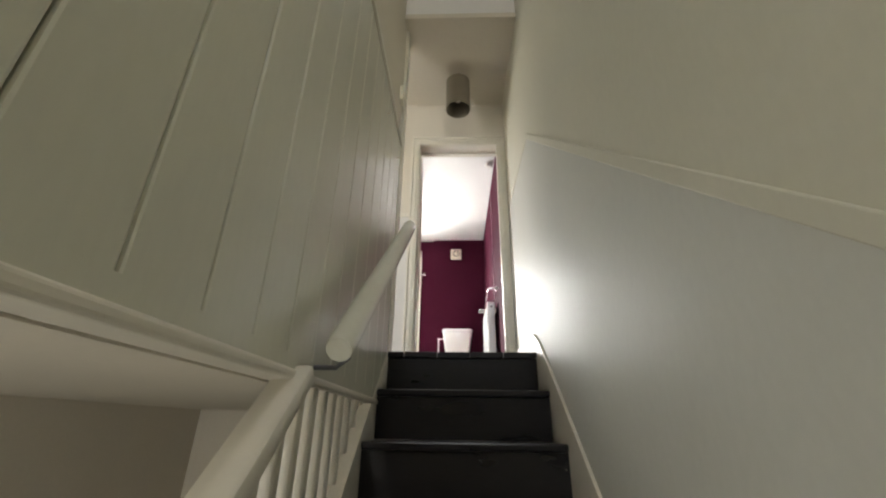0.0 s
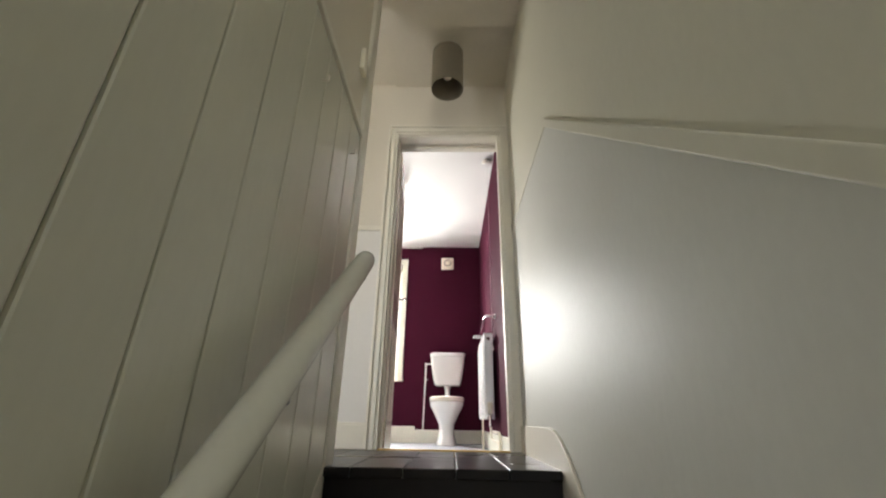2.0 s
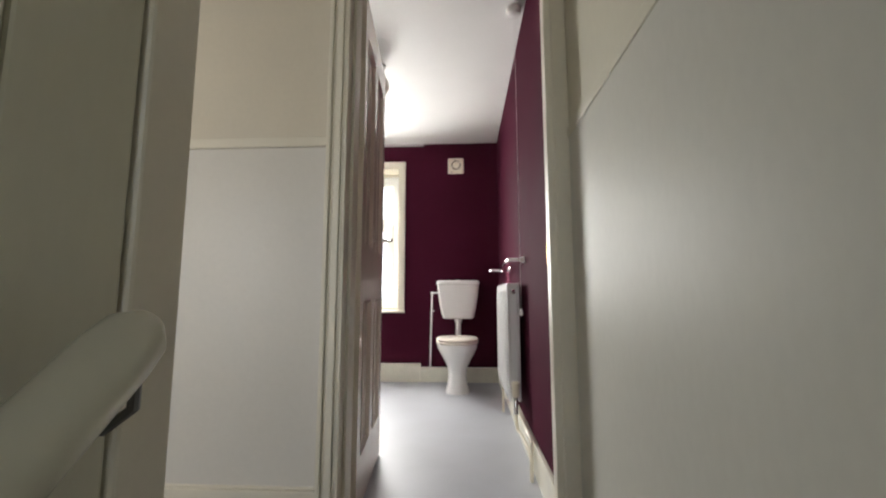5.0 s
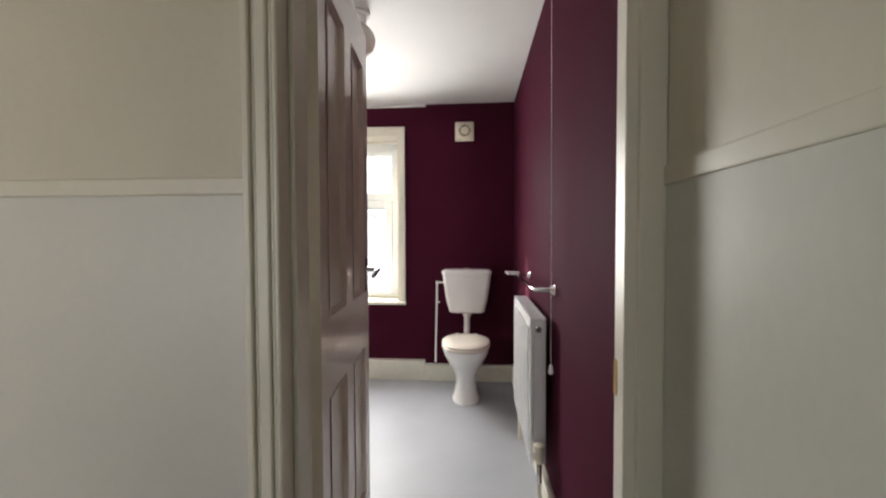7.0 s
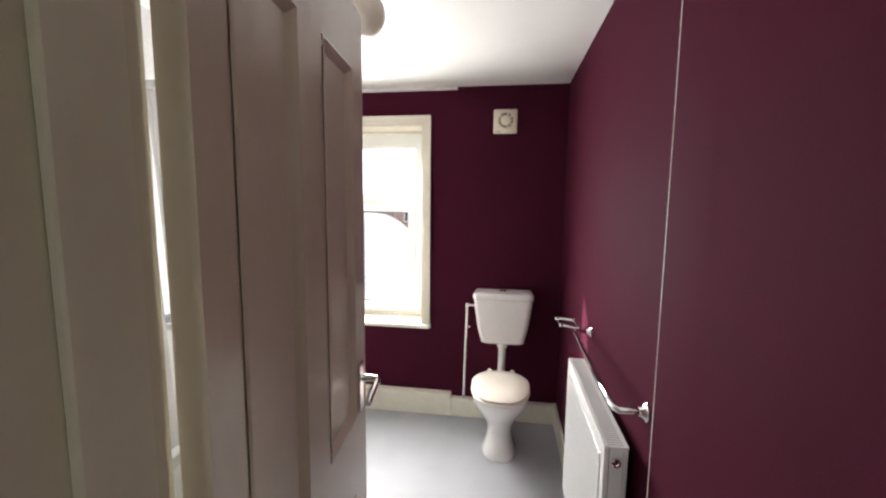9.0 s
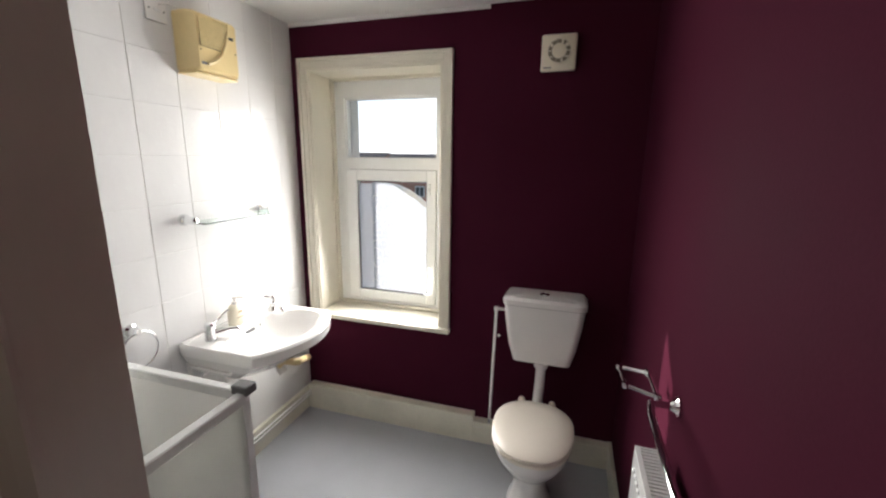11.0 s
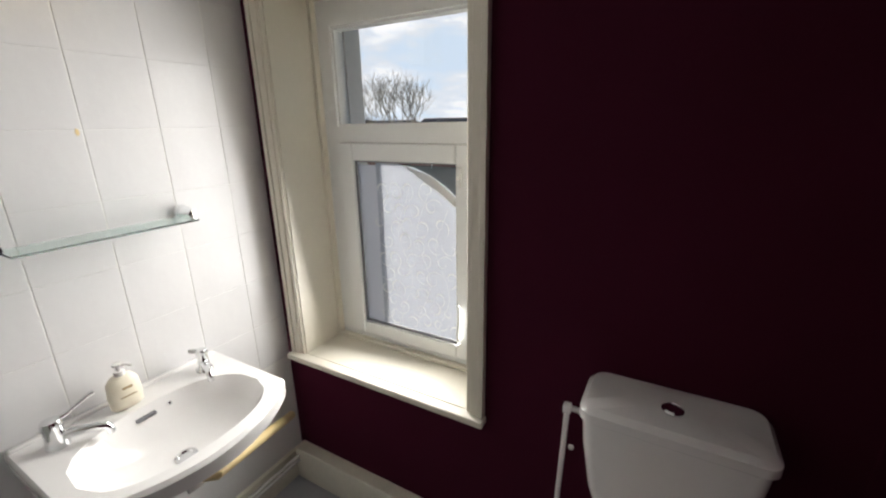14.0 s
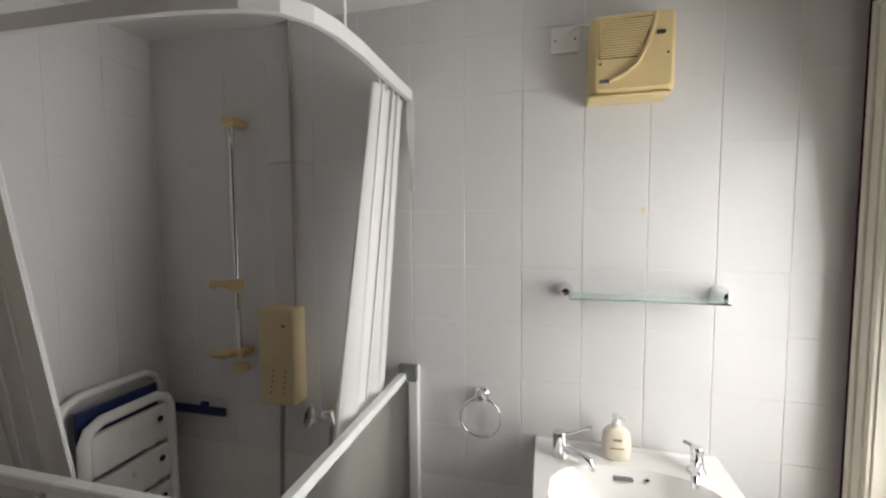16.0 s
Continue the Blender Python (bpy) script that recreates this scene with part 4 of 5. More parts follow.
def tap(yy, lever):
    """A pillar tap; the lever tap has a stout body and a long swung spout."""
    g = 1.3 if lever else 1.0
    dx, dy, reach = (0.62, 0.78, 0.118) if lever else (0.94, -0.34, 0.095)
    body = part("tap", lathe([(0.027, BZ - 0.002), (0.026, BZ + 0.006), (0.019 * g, BZ + 0.014), (0.017 * g, BZ + 0.05), (0.019 * g, BZ + 0.066), (0.016 * g, BZ + 0.078), (0.004, BZ + 0.083)], 24, centre=(0.095, yy)), CHROME, basin, "chrome basin tap", smooth=True)
    run = [(0.0, 0.026), (0.35, 0.032), (0.75, 0.033), (0.94, 0.028), (1.0, 0.016), (1.0, 0.004)]
    part("spout", tubes([(0.095 + dx * reach * f, yy + dy * reach * f, BZ + h) for f, h in run], [0.015, 0.013, 0.011, 0.011, 0.0105, 0.010], 14), CHROME, body, smooth=True)
    if lever:
        part("lever", tubes([(0.095, yy, BZ + 0.070), (0.100, yy + 0.035, BZ + 0.080), (0.106, yy + 0.080, BZ + 0.104), (0.108, yy + 0.096, BZ + 0.108)], [0.008, 0.005, 0.005, 0.008], 12), CHROME, body, smooth=True)
    else:
        part("lever", tubes([(0.095, yy, BZ + 0.070), (0.080, yy - 0.018, BZ + 0.076), (0.070, yy - 0.028, BZ + 0.078)], [0.009, 0.008, 0.007], 12), CHROME, body, smooth=True)


tap(-0.205, True)
tap(0.195, False)
for yy in (-0.255, 0.225):
    bk = boxes(((0.003, yy - 0.012, BZ - 0.30), (0.010, yy + 0.012, BZ - 0.10)), ((0.010, yy - 0.010, BZ - 0.125), (0.24, yy + 0.010, BZ - 0.112)), bevel=0.002)
    tube(bk, [(0.008, yy, BZ - 0.24), (0.05, yy, BZ - 0.20), (0.09, yy, BZ - 0.15), (0.12, yy, BZ - 0.12)], 0.006, 8)
    part("bracket", bk, CERAMIC, basin, "white cast bracket")
part("trap", tubes([(0.285, 0, BZ - 0.14), (0.285, 0, BZ - 0.215), (0.30, 0.0, BZ - 0.235)], 0.024, 16), CERAMIC, basin, smooth=True)
part("waste_pipe", tubes([(0.285, -0.02, 0.555), (0.31, -0.005, 0.578), (0.345, 0.012, 0.572), (0.355, 0.035, 0.560), (0.045, 0.545, 0.285)], 0.0185, 14), YELLOW, basin, "cream plastic waste pipe", smooth=True)
for yy, zb in ((-0.10, 0.02), (-0.06, 0.045)):
    part("supply_pipe", tubes([(0.15, yy * 2.0, BZ - 0.10), (0.15, yy * 2.0, 0.40), (0.09, yy * 1.5, 0.20), (0.045, yy, zb + 0.02), (0.040, yy + 0.02, zb), (0.040, 0.57, zb)], 0.0075, 10), CERAMIC, basin, smooth=True)
part("shutoff_valve", boxes(((0.132, -0.215, 0.50), (0.168, -0.185, 0.54)), bevel=0.006, seg=2), CERAMIC, basin)

# ---- soap bottle ----
soap = thing("soap_dispenser", "cream pump bottle of hand soap on the basin", "soap bottle", (TX + 0.072, -0.645, BZ + 0.0005))
soap.scale = (1.1, 1.1, 0.93)
body = [oval(0, 0, 0.019, 0.032, 0.032, 0.0), oval(0, 0, 0.024, 0.038, 0.038, 0.006), oval(0, 0, 0.025, 0.040, 0.040, 0.05), oval(0, 0, 0.024, 0.037, 0.037, 0.09), oval(0, 0, 0.017, 0.026, 0.026, 0.108), oval(0, 0, 0.011, 0.012, 0.012, 0.114)]
part("bottle", loft(body), IVORY, soap, smooth=True)
part("pump", turned(lathe([(0.013, 0.113), (0.013, 0.127), (0.006, 0.129), (0.005, 0.142), (0.012, 0.145), (0.012, 0.152), (0.003, 0.155)], 16), Matrix.Identity(4)), CERAMIC, soap, smooth=True)
part("nozzle", tubes([(0, 0, 0.148), (0.018, 0.014, 0.149), (0.028, 0.022, 0.143)], 0.0045, 8), CERAMIC, soap, smooth=True)
part("label_mark", boxes(((0.0252, -0.012, 0.072), (0.0262, 0.012, 0.080))), LABEL, soap, "faint brown printed bar")
part("label_line", boxes(((0.0254, -0.020, 0.045), (0.0264, 0.018, 0.049))), LABEL, soap)

# ---- glass shelf ----
shelf = thing("glass_shelf", "clear glass shelf on round chrome brackets", "shelf", (TX, -0.575, 1.262))
part("plate", boxes(((0.012, -0.222, 0), (0.120, 0.222, 0.006)), bevel=0.0015), SHELFGLASS, shelf)
for yy in (-0.232, 0.230):
    part("bracket", turned(lathe([(0.026, 0), (0.026, 0.012), (0.020, 0.020), (0.016, 0.034), (0.017, 0.060), (0.012, 0.072), (0.003, 0.074)], 24), Matrix.Translation((0.0, yy, 0.016)) @ Matrix.Rotation(radians(90), 4, "Y")), CHROME, shelf, smooth=True)

# ---- towel ring ----
tr = thing("towel_ring", "chrome towel ring on a round mount", "towel ring", (TX, -1.09, 0.885))
part("mount", turned(lathe([(0.026, 0), (0.026, 0.008), (0.018, 0.014), (0.015, 0.040), (0.010, 0.046)], 24), Matrix.Rotation(radians(90), 4, "Y")), CHROME, tr, smooth=True)
part("ring", tubes([(0.038, 0.072 * math.sin(radians(a)), -0.074 + 0.072 * math.cos(radians(a))) for a in range(0, 361, 10)], 0.0042, 10, cap=False), CHROME, tr, smooth=True)

# ---- fan heater ----
heater = thing("wall_heater", "yellowed plastic wall fan heater with a slatted grille", "fan heater", (TX, -0.622, 2.000))


def heat_ring(x, w0, w1, z0, z1, r=0.014):
    return [(x, p[0], p[1]) for p in [(q[0], q[1]) for q in slab(w0, w1, z0, z1, 0, 4, r)]]


hb = [heat_ring(0.002, -0.125, 0.112, -0.112, 0.120), heat_ring(0.055, -0.125, 0.113, -0.114, 0.122), heat_ring(0.090, -0.118, 0.110, -0.110, 0.118), heat_ring(0.105, -0.108, 0.098, -0.100, 0.108)]
part("body", loft(hb), YELLOW, heater, smooth=True)
part("base_lip", boxes(((0.004, -0.127, -0.122), (0.098, 0.100, -0.1125)), bevel=0.004, seg=2), YELLOW, heater)
# Flat black plate paints the shade behind the slats; nothing is hollowed out.
part("recess_shade_plate", prism([(-0.100, -0.012), (0.005, -0.014), (0.036, 0.050), (0.046, 0.100), (-0.092, 0.096)], "x", 0.104, 0.1065), DARK, heater)
for k in range(15):
    z = -0.008 + k * 0.0072
    w = 0.006 + 0.040 * min(1, max(0, (z + 0.014) / 0.10))
    part("slat", boxes(((0.105, -0.098, z - 0.0022), (0.1105, w, z + 0.0022))), YELLOW, heater)
sweep = [(0.108, -0.070, -0.078), (0.109, -0.03, -0.062), (0.110, 0.008, -0.030), (0.110, 0.034, 0.020), (0.109, 0.048, 0.070), (0.106, 0.054, 0.105)]
part("raised_sweep", tubes(sweep, 0.006, 8), YELLOW, heater, smooth=True)
part("rocker", boxes(((0.103, 0.056, 0.045), (0.110, 0.080, 0.056)), bevel=0.002), DARK, heater)
part("nameplate", boxes(((0.1045, -0.098, -0.082), (0.1065, -0.056, -0.072))), GREY, heater)
for yy, zz in ((-0.096, -0.026), (0.088, -0.008)):
    part("screw", turned(lathe([(0.0035, 0), (0.0035, 0.003), (0.001, 0.0035)], 10), Matrix.Translation((0.1035, yy, zz)) @ Matrix.Rotation(radians(90), 4, "Y")), DARK, heater)
spur = thing("fused_spur", "white fused switch plate with a short flex", "switch plate", (TX, -0.815, 2.095))
part("plate", boxes(((0.001, -0.045, -0.042), (0.010, 0.043, 0.042)), bevel=0.003, seg=2), CERAMIC, spur)
part("fuse_holder", boxes(((0.0102, -0.012, -0.006), (0.013, 0.014, 0.006)), bevel=0.001), RADP, spur)
for yy in (-0.032, 0.030):
    part("screw", turned(lathe([(0.003, 0), (0.003, 0.0025)], 8), Matrix.Translation((0.0100, yy, 0)) @ Matrix.Rotation(radians(90), 4, "Y")), DARK, spur)
part("flex", tubes([(0.010, 0.010, 0.022), (0.028, 0.035, 0.032), (0.030, 0.065, 0.030), (0.018, 0.085, 0.015)], 0.004, 8), CERAMIC, spur, smooth=True)
chip = thing("tile_chip", "small brown adhesive mark on the tiles", "mark", (TX + 0.001, -0.567, 1.540))
part("mark", loft([[(0, 0.006 * math.cos(a), 0.010 * math.sin(a)) for a in [k * 0.785 for k in range(8)]], [(0.0012, 0.005 * math.cos(a), 0.009 * math.sin(a)) for a in [k * 0.785 for k in range(8)]]]), YELLOW, chip)

# ---- shower ----
tray = thing("shower_tray", "white low shower tray with a rounded rim", "shower tray")
part("tray", boxes(((TX + 0.001, DY1 + 0.013, FZ), (-1.06, -1.36, FZ + 0.10)), bevel=0.02, seg=3), CERAMIC, tray, smooth=True)
SY, SX, SZ = -1.375, -1.085, 0.955
scr = thing("half_height_shower_screen", "white framed half-height shower screen panels", "shower screen")
frame_bm = boxes(((TX + 0.002, SY - 0.014, SZ - 0.028), (SX, SY + 0.014, SZ)), ((TX + 0.002, SY - 0.014, FZ + 0.101), (SX, SY + 0.014, FZ + 0.14)), ((SX - 0.026, SY - 0.014, FZ + 0.14), (SX, SY + 0.014, SZ - 0.028)), bevel=0.003)
part("side_frame", frame_bm, UPVC, scr)
part("wall_profile", boxes(((TX + 0.001, SY + 0.015, FZ + 0.10), (TX + 0.035, SY + 0.050, SZ + 0.02)), bevel=0.003), UPVC, scr)
front_bm = boxes(((SX - 0.014, DY1 + 0.014, SZ - 0.028), (SX + 0.014, SY - 0.016, SZ)), ((SX - 0.014, DY1 + 0.014, FZ + 0.101), (SX + 0.014, SY - 0.016, FZ + 0.14)), ((SX - 0.014, -1.96, FZ + 0.14), (SX + 0.014, -1.93, SZ - 0.028)), bevel=0.003)
part("front_frame", front_bm, UPVC, scr)
FROST = glass("frosted_panel", (0.92, 0.92, 0.88), 0.45)
part("side_panel", boxes(((TX + 0.01, SY - 0.003, FZ + 0.141), (SX - 0.027, SY + 0.003, SZ - 0.029))), FROST, scr)
part("front_panel", boxes(((SX - 0.003, -1.929, FZ + 0.141), (SX + 0.003, SY - 0.017, SZ - 0.029))), FROST, scr)
part("front_panel", boxes(((SX - 0.003, DY1 + 0.02, FZ + 0.141), (SX + 0.003, -1.961, SZ - 0.029))), FROST, scr)
part("corner_cap", boxes(((SX - 0.030, SY - 0.020, SZ - 0.008), (SX + 0.020, SY + 0.020, SZ + 0.018)), bevel=0.005, seg=2), GREY, scr, "grey plastic corner cap")
part("wall_cap", boxes(((TX + 0.030, SY - 0.018, SZ - 0.03), (TX + 0.056, SY + 0.052, SZ + 0.030)), bevel=0.004, seg=2), GREY, scr, "grey plastic end cap")
cr = thing("curtain_rail", "white curved shower curtain rail", "curtain rail")
line = [(TX + 0.002, -1.35, 1.96), (-1.70, -1.35, 1.96), (-1.48, -1.346, 1.96), (-1.36, -1.353, 1.96), (-1.29, -1.372, 1.96), (-1.235, -1.412, 1.96), (-1.20, -1.48, 1.96), (-1.175, -1.62, 1.96), (-1.16, -1.80, 1.96), (-1.15, -2.08, 1.96), (-1.145, DY1 + 0.013, 1.96)]
bm = bmesh.new()
prev = None
for i, q in enumerate(line):
    o, r = Vector(line[max(i - 1, 0)]), Vector(line[min(i + 1, len(line) - 1)])
    dd = (r - o).normalized()
    nn = Vector((-dd.y, dd.x, 0)) * 0.008
    now = [bm.verts.new(Vector(q) + nn + Vector((0, 0, h))) for h in (-0.019, 0.019)] + [bm.verts.new(Vector(q) - nn + Vector((0, 0, h))) for h in (0.019, -0.019)]
    if prev:
        for k in range(4):
            bm.faces.new((prev[k], prev[(k + 1) % 4], now[(k + 1) % 4], now[k]))
    else:
        bm.faces.new(now)
    prev = now
bm.faces.new(prev[::-1])
part("track", bm, UPVC, cr)
part("hanger", tubes([(-1.40, -1.350, 1.975), (-1.40, -1.350, CEIL)], 0.005, 8), UPVC, cr)


def curtain(label, start, along, width, folds, zt, zb, flare, seed):
    c = thing("shower_curtain", label, "shower curtain")
    bm, rows = bmesh.new(), []
    n = folds * 18
    across = Vector((-along[1], along[0], 0))
    for j in range(15):
        f = j / 14
        z = zt + (zb - zt) * f
        row = []
        for i in range(n + 1):
            u = i / n
            a = 2 * math.pi * folds * (u + 0.030 * math.sin(9 * u + seed) + 0.018 * math.sin(23 * u + 2 * seed)) + 0.9 * f * math.sin(5 * u + seed)
            amp = (0.022 + 0.014 * f) * (0.62 + 0.38 * math.sin(11 * u + seed + 1.5 * f))
            base = Vector(start) + Vector(along) * (width * u * (1 + flare[0] * f)) + Vector(flare[1]) * f
            q = base + across * (amp * math.sin(a)) + Vector(along) * (0.010 * math.sin(2 * a + 1.3 * f))
            row.append(bm.verts.new((q.x, q.y, z)))
        rows.append(row)
    for r0, r1 in zip(rows, rows[1:]):
        for i in range(n):
            bm.faces.new((r0[i], r0[i + 1], r1[i + 1], r1[i]))
    part("cloth", bm, FABRIC, c, smooth=True)
    for k in range(folds):
        q = Vector(start) + Vector(along) * (width * (k + 0.5) / folds)
        part("hook", tubes([(q.x, q.y, zt - 0.01), (q.x + 0.008, q.y, zt + 0.012), (q.x, q.y, zt + 0.022)], 0.003, 6), UPVC, c)
    return c


bunched = curtain("white fabric shower curtain bunched against the tiled wall", (TX + 0.03, -1.372, 0), (1, 0, 0), 0.23, 4, 1.935, 0.10, (0.75, (0.17, -0.09, 0)), 3)
curtain("white fabric shower curtain gathered at the rail's end", (-1.155, -2.16, 0), (0, -1, 0), 0.33, 5, 1.935, 0.12, (0.15, (-0.12, 0.20, 0)), 8)

hem = bmesh.new()
rows_ = []
for z, xa, xb in ((1.935, -1.862, -1.892), (1.90, -1.850, -1.896), (1.84, -1.845, -1.896), (1.78, -1.848, -1.893), (1.70, -1.852, -1.880), (1.62, -1.856, -1.864)):
    rows_.append([hem.verts.new((xa + (xb - xa) * k / 4, -1.338 + 0.012 * math.sin(1.9 * k + 9 * z), z)) for k in range(5)])
for a, b in zip(rows_, rows_[1:]):
    for k in range(4):
        hem.faces.new((a[k], a[k + 1], b[k + 1], b[k]))
bmesh.ops.solidify(hem, geom=list(hem.faces), thickness=0.002)
part("turned_hem", hem, FABRIC, bunched, "turned white hem", smooth=True)

unit = thing("electric_shower", "ivory electric shower unit with a hose", "electric shower", (TX, -1.865, 0.985))
part("box", boxes(((0.001, -0.095, -0.19), (0.090, 0.062, 0.19)), bevel=0.012, seg=3), IVORYUNIT, unit, smooth=True)
part("top_cap", boxes(((0.002, -0.096, 0.178), (0.086, 0.060, 0.1925)), bevel=0.006, seg=2), IVORYUNIT, unit)
part("indicator", boxes(((0.0885, 0.010, 0.120), (0.0912, 0.030, 0.132)), bevel=0.002), GREY, unit)
for i in range(2):
    for j in range(5):
        part("button", turned(lathe([(0.004, 0), (0.004, 0.003)], 8), Matrix.Translation((0.0895, -0.03 + i * 0.055 - j * 0.003, -0.05 - j * 0.022)) @ Matrix.Rotation(radians(90), 4, "Y")), GREY, unit)
part("dial", turned(lathe([(0.012, 0), (0.012, 0.006), (0.008, 0.010), (0.002, 0.010)], 18), Matrix.Translation((0.0895, -0.045, -0.02)) @ Matrix.Rotation(radians(90), 4, "Y")), YELLOW, unit, smooth=True)
part("hose", tubes([(0.05, -0.02, -0.188), (0.055, -0.025, -0.35), (0.06, -0.03, -0.60), (0.07, 0.02, -0.80), (0.075, 0.10, -0.84), (0.075, 0.15, -0.70), (0.07, 0.19, -0.45), (0.068, 0.205, -0.26)], 0.009, 10), HOSE, unit, "grey metal shower hose", smooth=True)
part("cable_cover", tubes([(0.010, 0.030, 0.19), (0.010, 0.030, CEIL - 0.986)], 0.007, 8), TRUNKING, unit, "grey beige cable cover up to the ceiling")
headp = part("shower_head", turned(lathe([(0.010, -0.02), (0.018, 0.0), (0.040, 0.035), (0.044, 0.048), (0.036, 0.055), (0.002, 0.052)], 24), Matrix.Translation((0.075, 0.165, -0.225)) @ Matrix.Rotation(radians(65), 4, "Y") @ Matrix.Rotation(radians(40), 4, "X")), CHROME, unit, "chrome shower head on a wall holder", smooth=True)
part("head_handle", tubes([(0.07, 0.165, -0.215), (0.055, 0.195, -0.205), (0.062, 0.208, -0.26)], [0.018, 0.016, 0.010], 12), CHROME, unit, smooth=True)
part("head_holder", boxes(((0.001, 0.190, -0.235), (0.050, 0.222, -0.195)), bevel=0.006, seg=2), YELLOW, unit)
riser = thing("shower_riser_rail", "chrome shower riser rail with yellowed brackets", "shower rail", (TX, -2.075, 0))
part("rail", tubes([(0.055, 0, 0.985), (0.055, 0, 1.90)], 0.0115, 14), CHROME, riser, smooth=True)
for z in (0.965, 1.885):
    part("bracket", boxes(((0.001, -0.030, z), (0.075, 0.030, z + 0.035)), bevel=0.008, seg=2), YELLOW, riser)
part("soap_dish", loft([oval(0.07, -0.055, 0.045, 0.055, 0.055, 0.972), oval(0.07, -0.055, 0.052, 0.062, 0.062, 0.984), oval(0.07, -0.055, 0.046, 0.056, 0.056, 0.985)]), YELLOW, riser, smooth=True)
part("hose_ring", loft([oval(0.085, 0.035, 0.028, 0.030, 0.030, 0.925), oval(0.085, 0.035, 0.030, 0.032, 0.032, 0.945), oval(0.085, 0.035, 0.026, 0.028, 0.028, 0.946)]), YELLOW, riser, smooth=True)
part("slider", boxes(((0.036, -0.022, 1.235), (0.085, 0.022, 1.285)), bevel=0.008, seg=2), YELLOW, riser)
part("head_clip", tubes([(0.075, -0.01, 1.262), (0.10, -0.05, 1.268), (0.105, -0.075, 1.265)], [0.014, 0.014, 0.018], 12), YELLOW, riser, smooth=True)

seat = thing("folding_shower_seat", "white plastic folding shower seat folded up on the wall", "shower seat", (-1.63, DY1 + 0.016, -0.035))


def rounded_frame(w, z0, z1, y, r):
    pts = [(-w, y, z0), (-w, y, z1 - 0.06), (-w + 0.02, y, z1 - 0.02), (-w + 0.06, y, z1), (w - 0.06, y, z1), (w - 0.02, y, z1 - 0.02), (w, y, z1 - 0.06), (w, y, z0)]
    return tubes(pts, r, 12)


part("back_frame", rounded_frame(0.185, 0.35, 0.93, 0.045, 0.016), CERAMIC, seat, smooth=True)
part("front_frame", rounded_frame(0.165, 0.33, 0.85, 0.125, 0.020), CERAMIC, seat, smooth=True)
for z0, z1 in ((0.66, 0.81), (0.50, 0.64), (0.34, 0.48)):
    slat = part("slat", boxes(((-0.150, 0.105, z0), (0.150, 0.135, z1)), bevel=0.010, seg=2), CERAMIC, seat, smooth=True)
    for xx in (-0.11, 0.0):
        part("cap", turned(lathe([(0.012, 0), (0.012, 0.004), (0.004, 0.006)], 14), Matrix.Translation((xx, 0.1352, (z0 + z1) / 2 + 0.02)) @ Matrix.Rotation(radians(-90), 4, "X")), BLUE if xx < -0.05 else CERAMIC, slat)
part("pad", boxes(((-0.155, 0.060, 0.70), (0.150, 0.078, 0.885)), bevel=0.006, seg=2), BLUE, seat, "navy backrest pad")
for s in (-1, 1):
    part("wall_mount", boxes(((s * 0.15 - 0.02, 0.0, 0.40), (s * 0.15 + 0.02, 0.03, 0.62)), bevel=0.004), CERAMIC, seat)
squeegee = thing("squeegee", "navy plastic squeegee hung on the tiled wall", "squeegee", (TX, -2.31, 0.70))
part("blade", boxes(((0.012, -0.16, -0.018), (0.030, 0.12, 0.018)), bevel=0.006, seg=2), BLUE, squeegee)
part("hook", boxes(((0.001, -0.02, -0.012), (0.012, 0.02, 0.030)), bevel=0.003), BLUE, squeegee)

# ---- landing lamp ----
pend = thing("landing_pendant_lamp", "taupe fabric drum shade pendant lamp, unlit", "pendant lamp", (-0.393, -3.05, 2.44))
part("rose", turned(lathe([(0.045, 0), (0.043, -0.016), (0.015, -0.026)], 24), Matrix.Identity(4)), CERAMIC, pend, smooth=True)
part("flex", tubes([(0, 0, -0.02), (0, 0, -0.15)], 0.004, 8), CERAMIC, pend)
sh = bmesh.new()
rings = []
for r, z in ((0.098, -0.385), (0.100, -0.385), (0.100, -0.085), (0.098, -0.085)):
    rings.append([sh.verts.new((r * math.cos(a), r * math.sin(a), z)) for a in [2 * math.pi * k / 40 for k in range(40)]])
rings.append(rings[0])
for r0, r1 in zip(rings, rings[1:]):
    for k in range(40):
        sh.faces.new((r0[k], r0[(k + 1) % 40], r1[(k + 1) % 40], r1[k]))
part("shade", sh, SHADE, pend, smooth=True)
part("lampholder", turned(lathe([(0.018, -0.14), (0.020, -0.15), (0.020, -0.20), (0.015, -0.21)], 16), Matrix.Identity(4)), CERAMIC, pend, smooth=True)
part("bulb", lathe([(0.012, -0.205), (0.016, -0.22), (0.030, -0.255), (0.030, -0.275), (0.020, -0.295), (0.003, -0.302)], 20), SEAT, pend, smooth=True)
for k in range(3):
    a = 2 * math.pi * k / 3
    part("spoke", tubes([(0.018 * math.cos(a), 0.018 * math.sin(a), -0.15), (0.099 * math.cos(a), 0.099 * math.sin(a), -0.095)], 0.0015, 6), CHROME, pend)

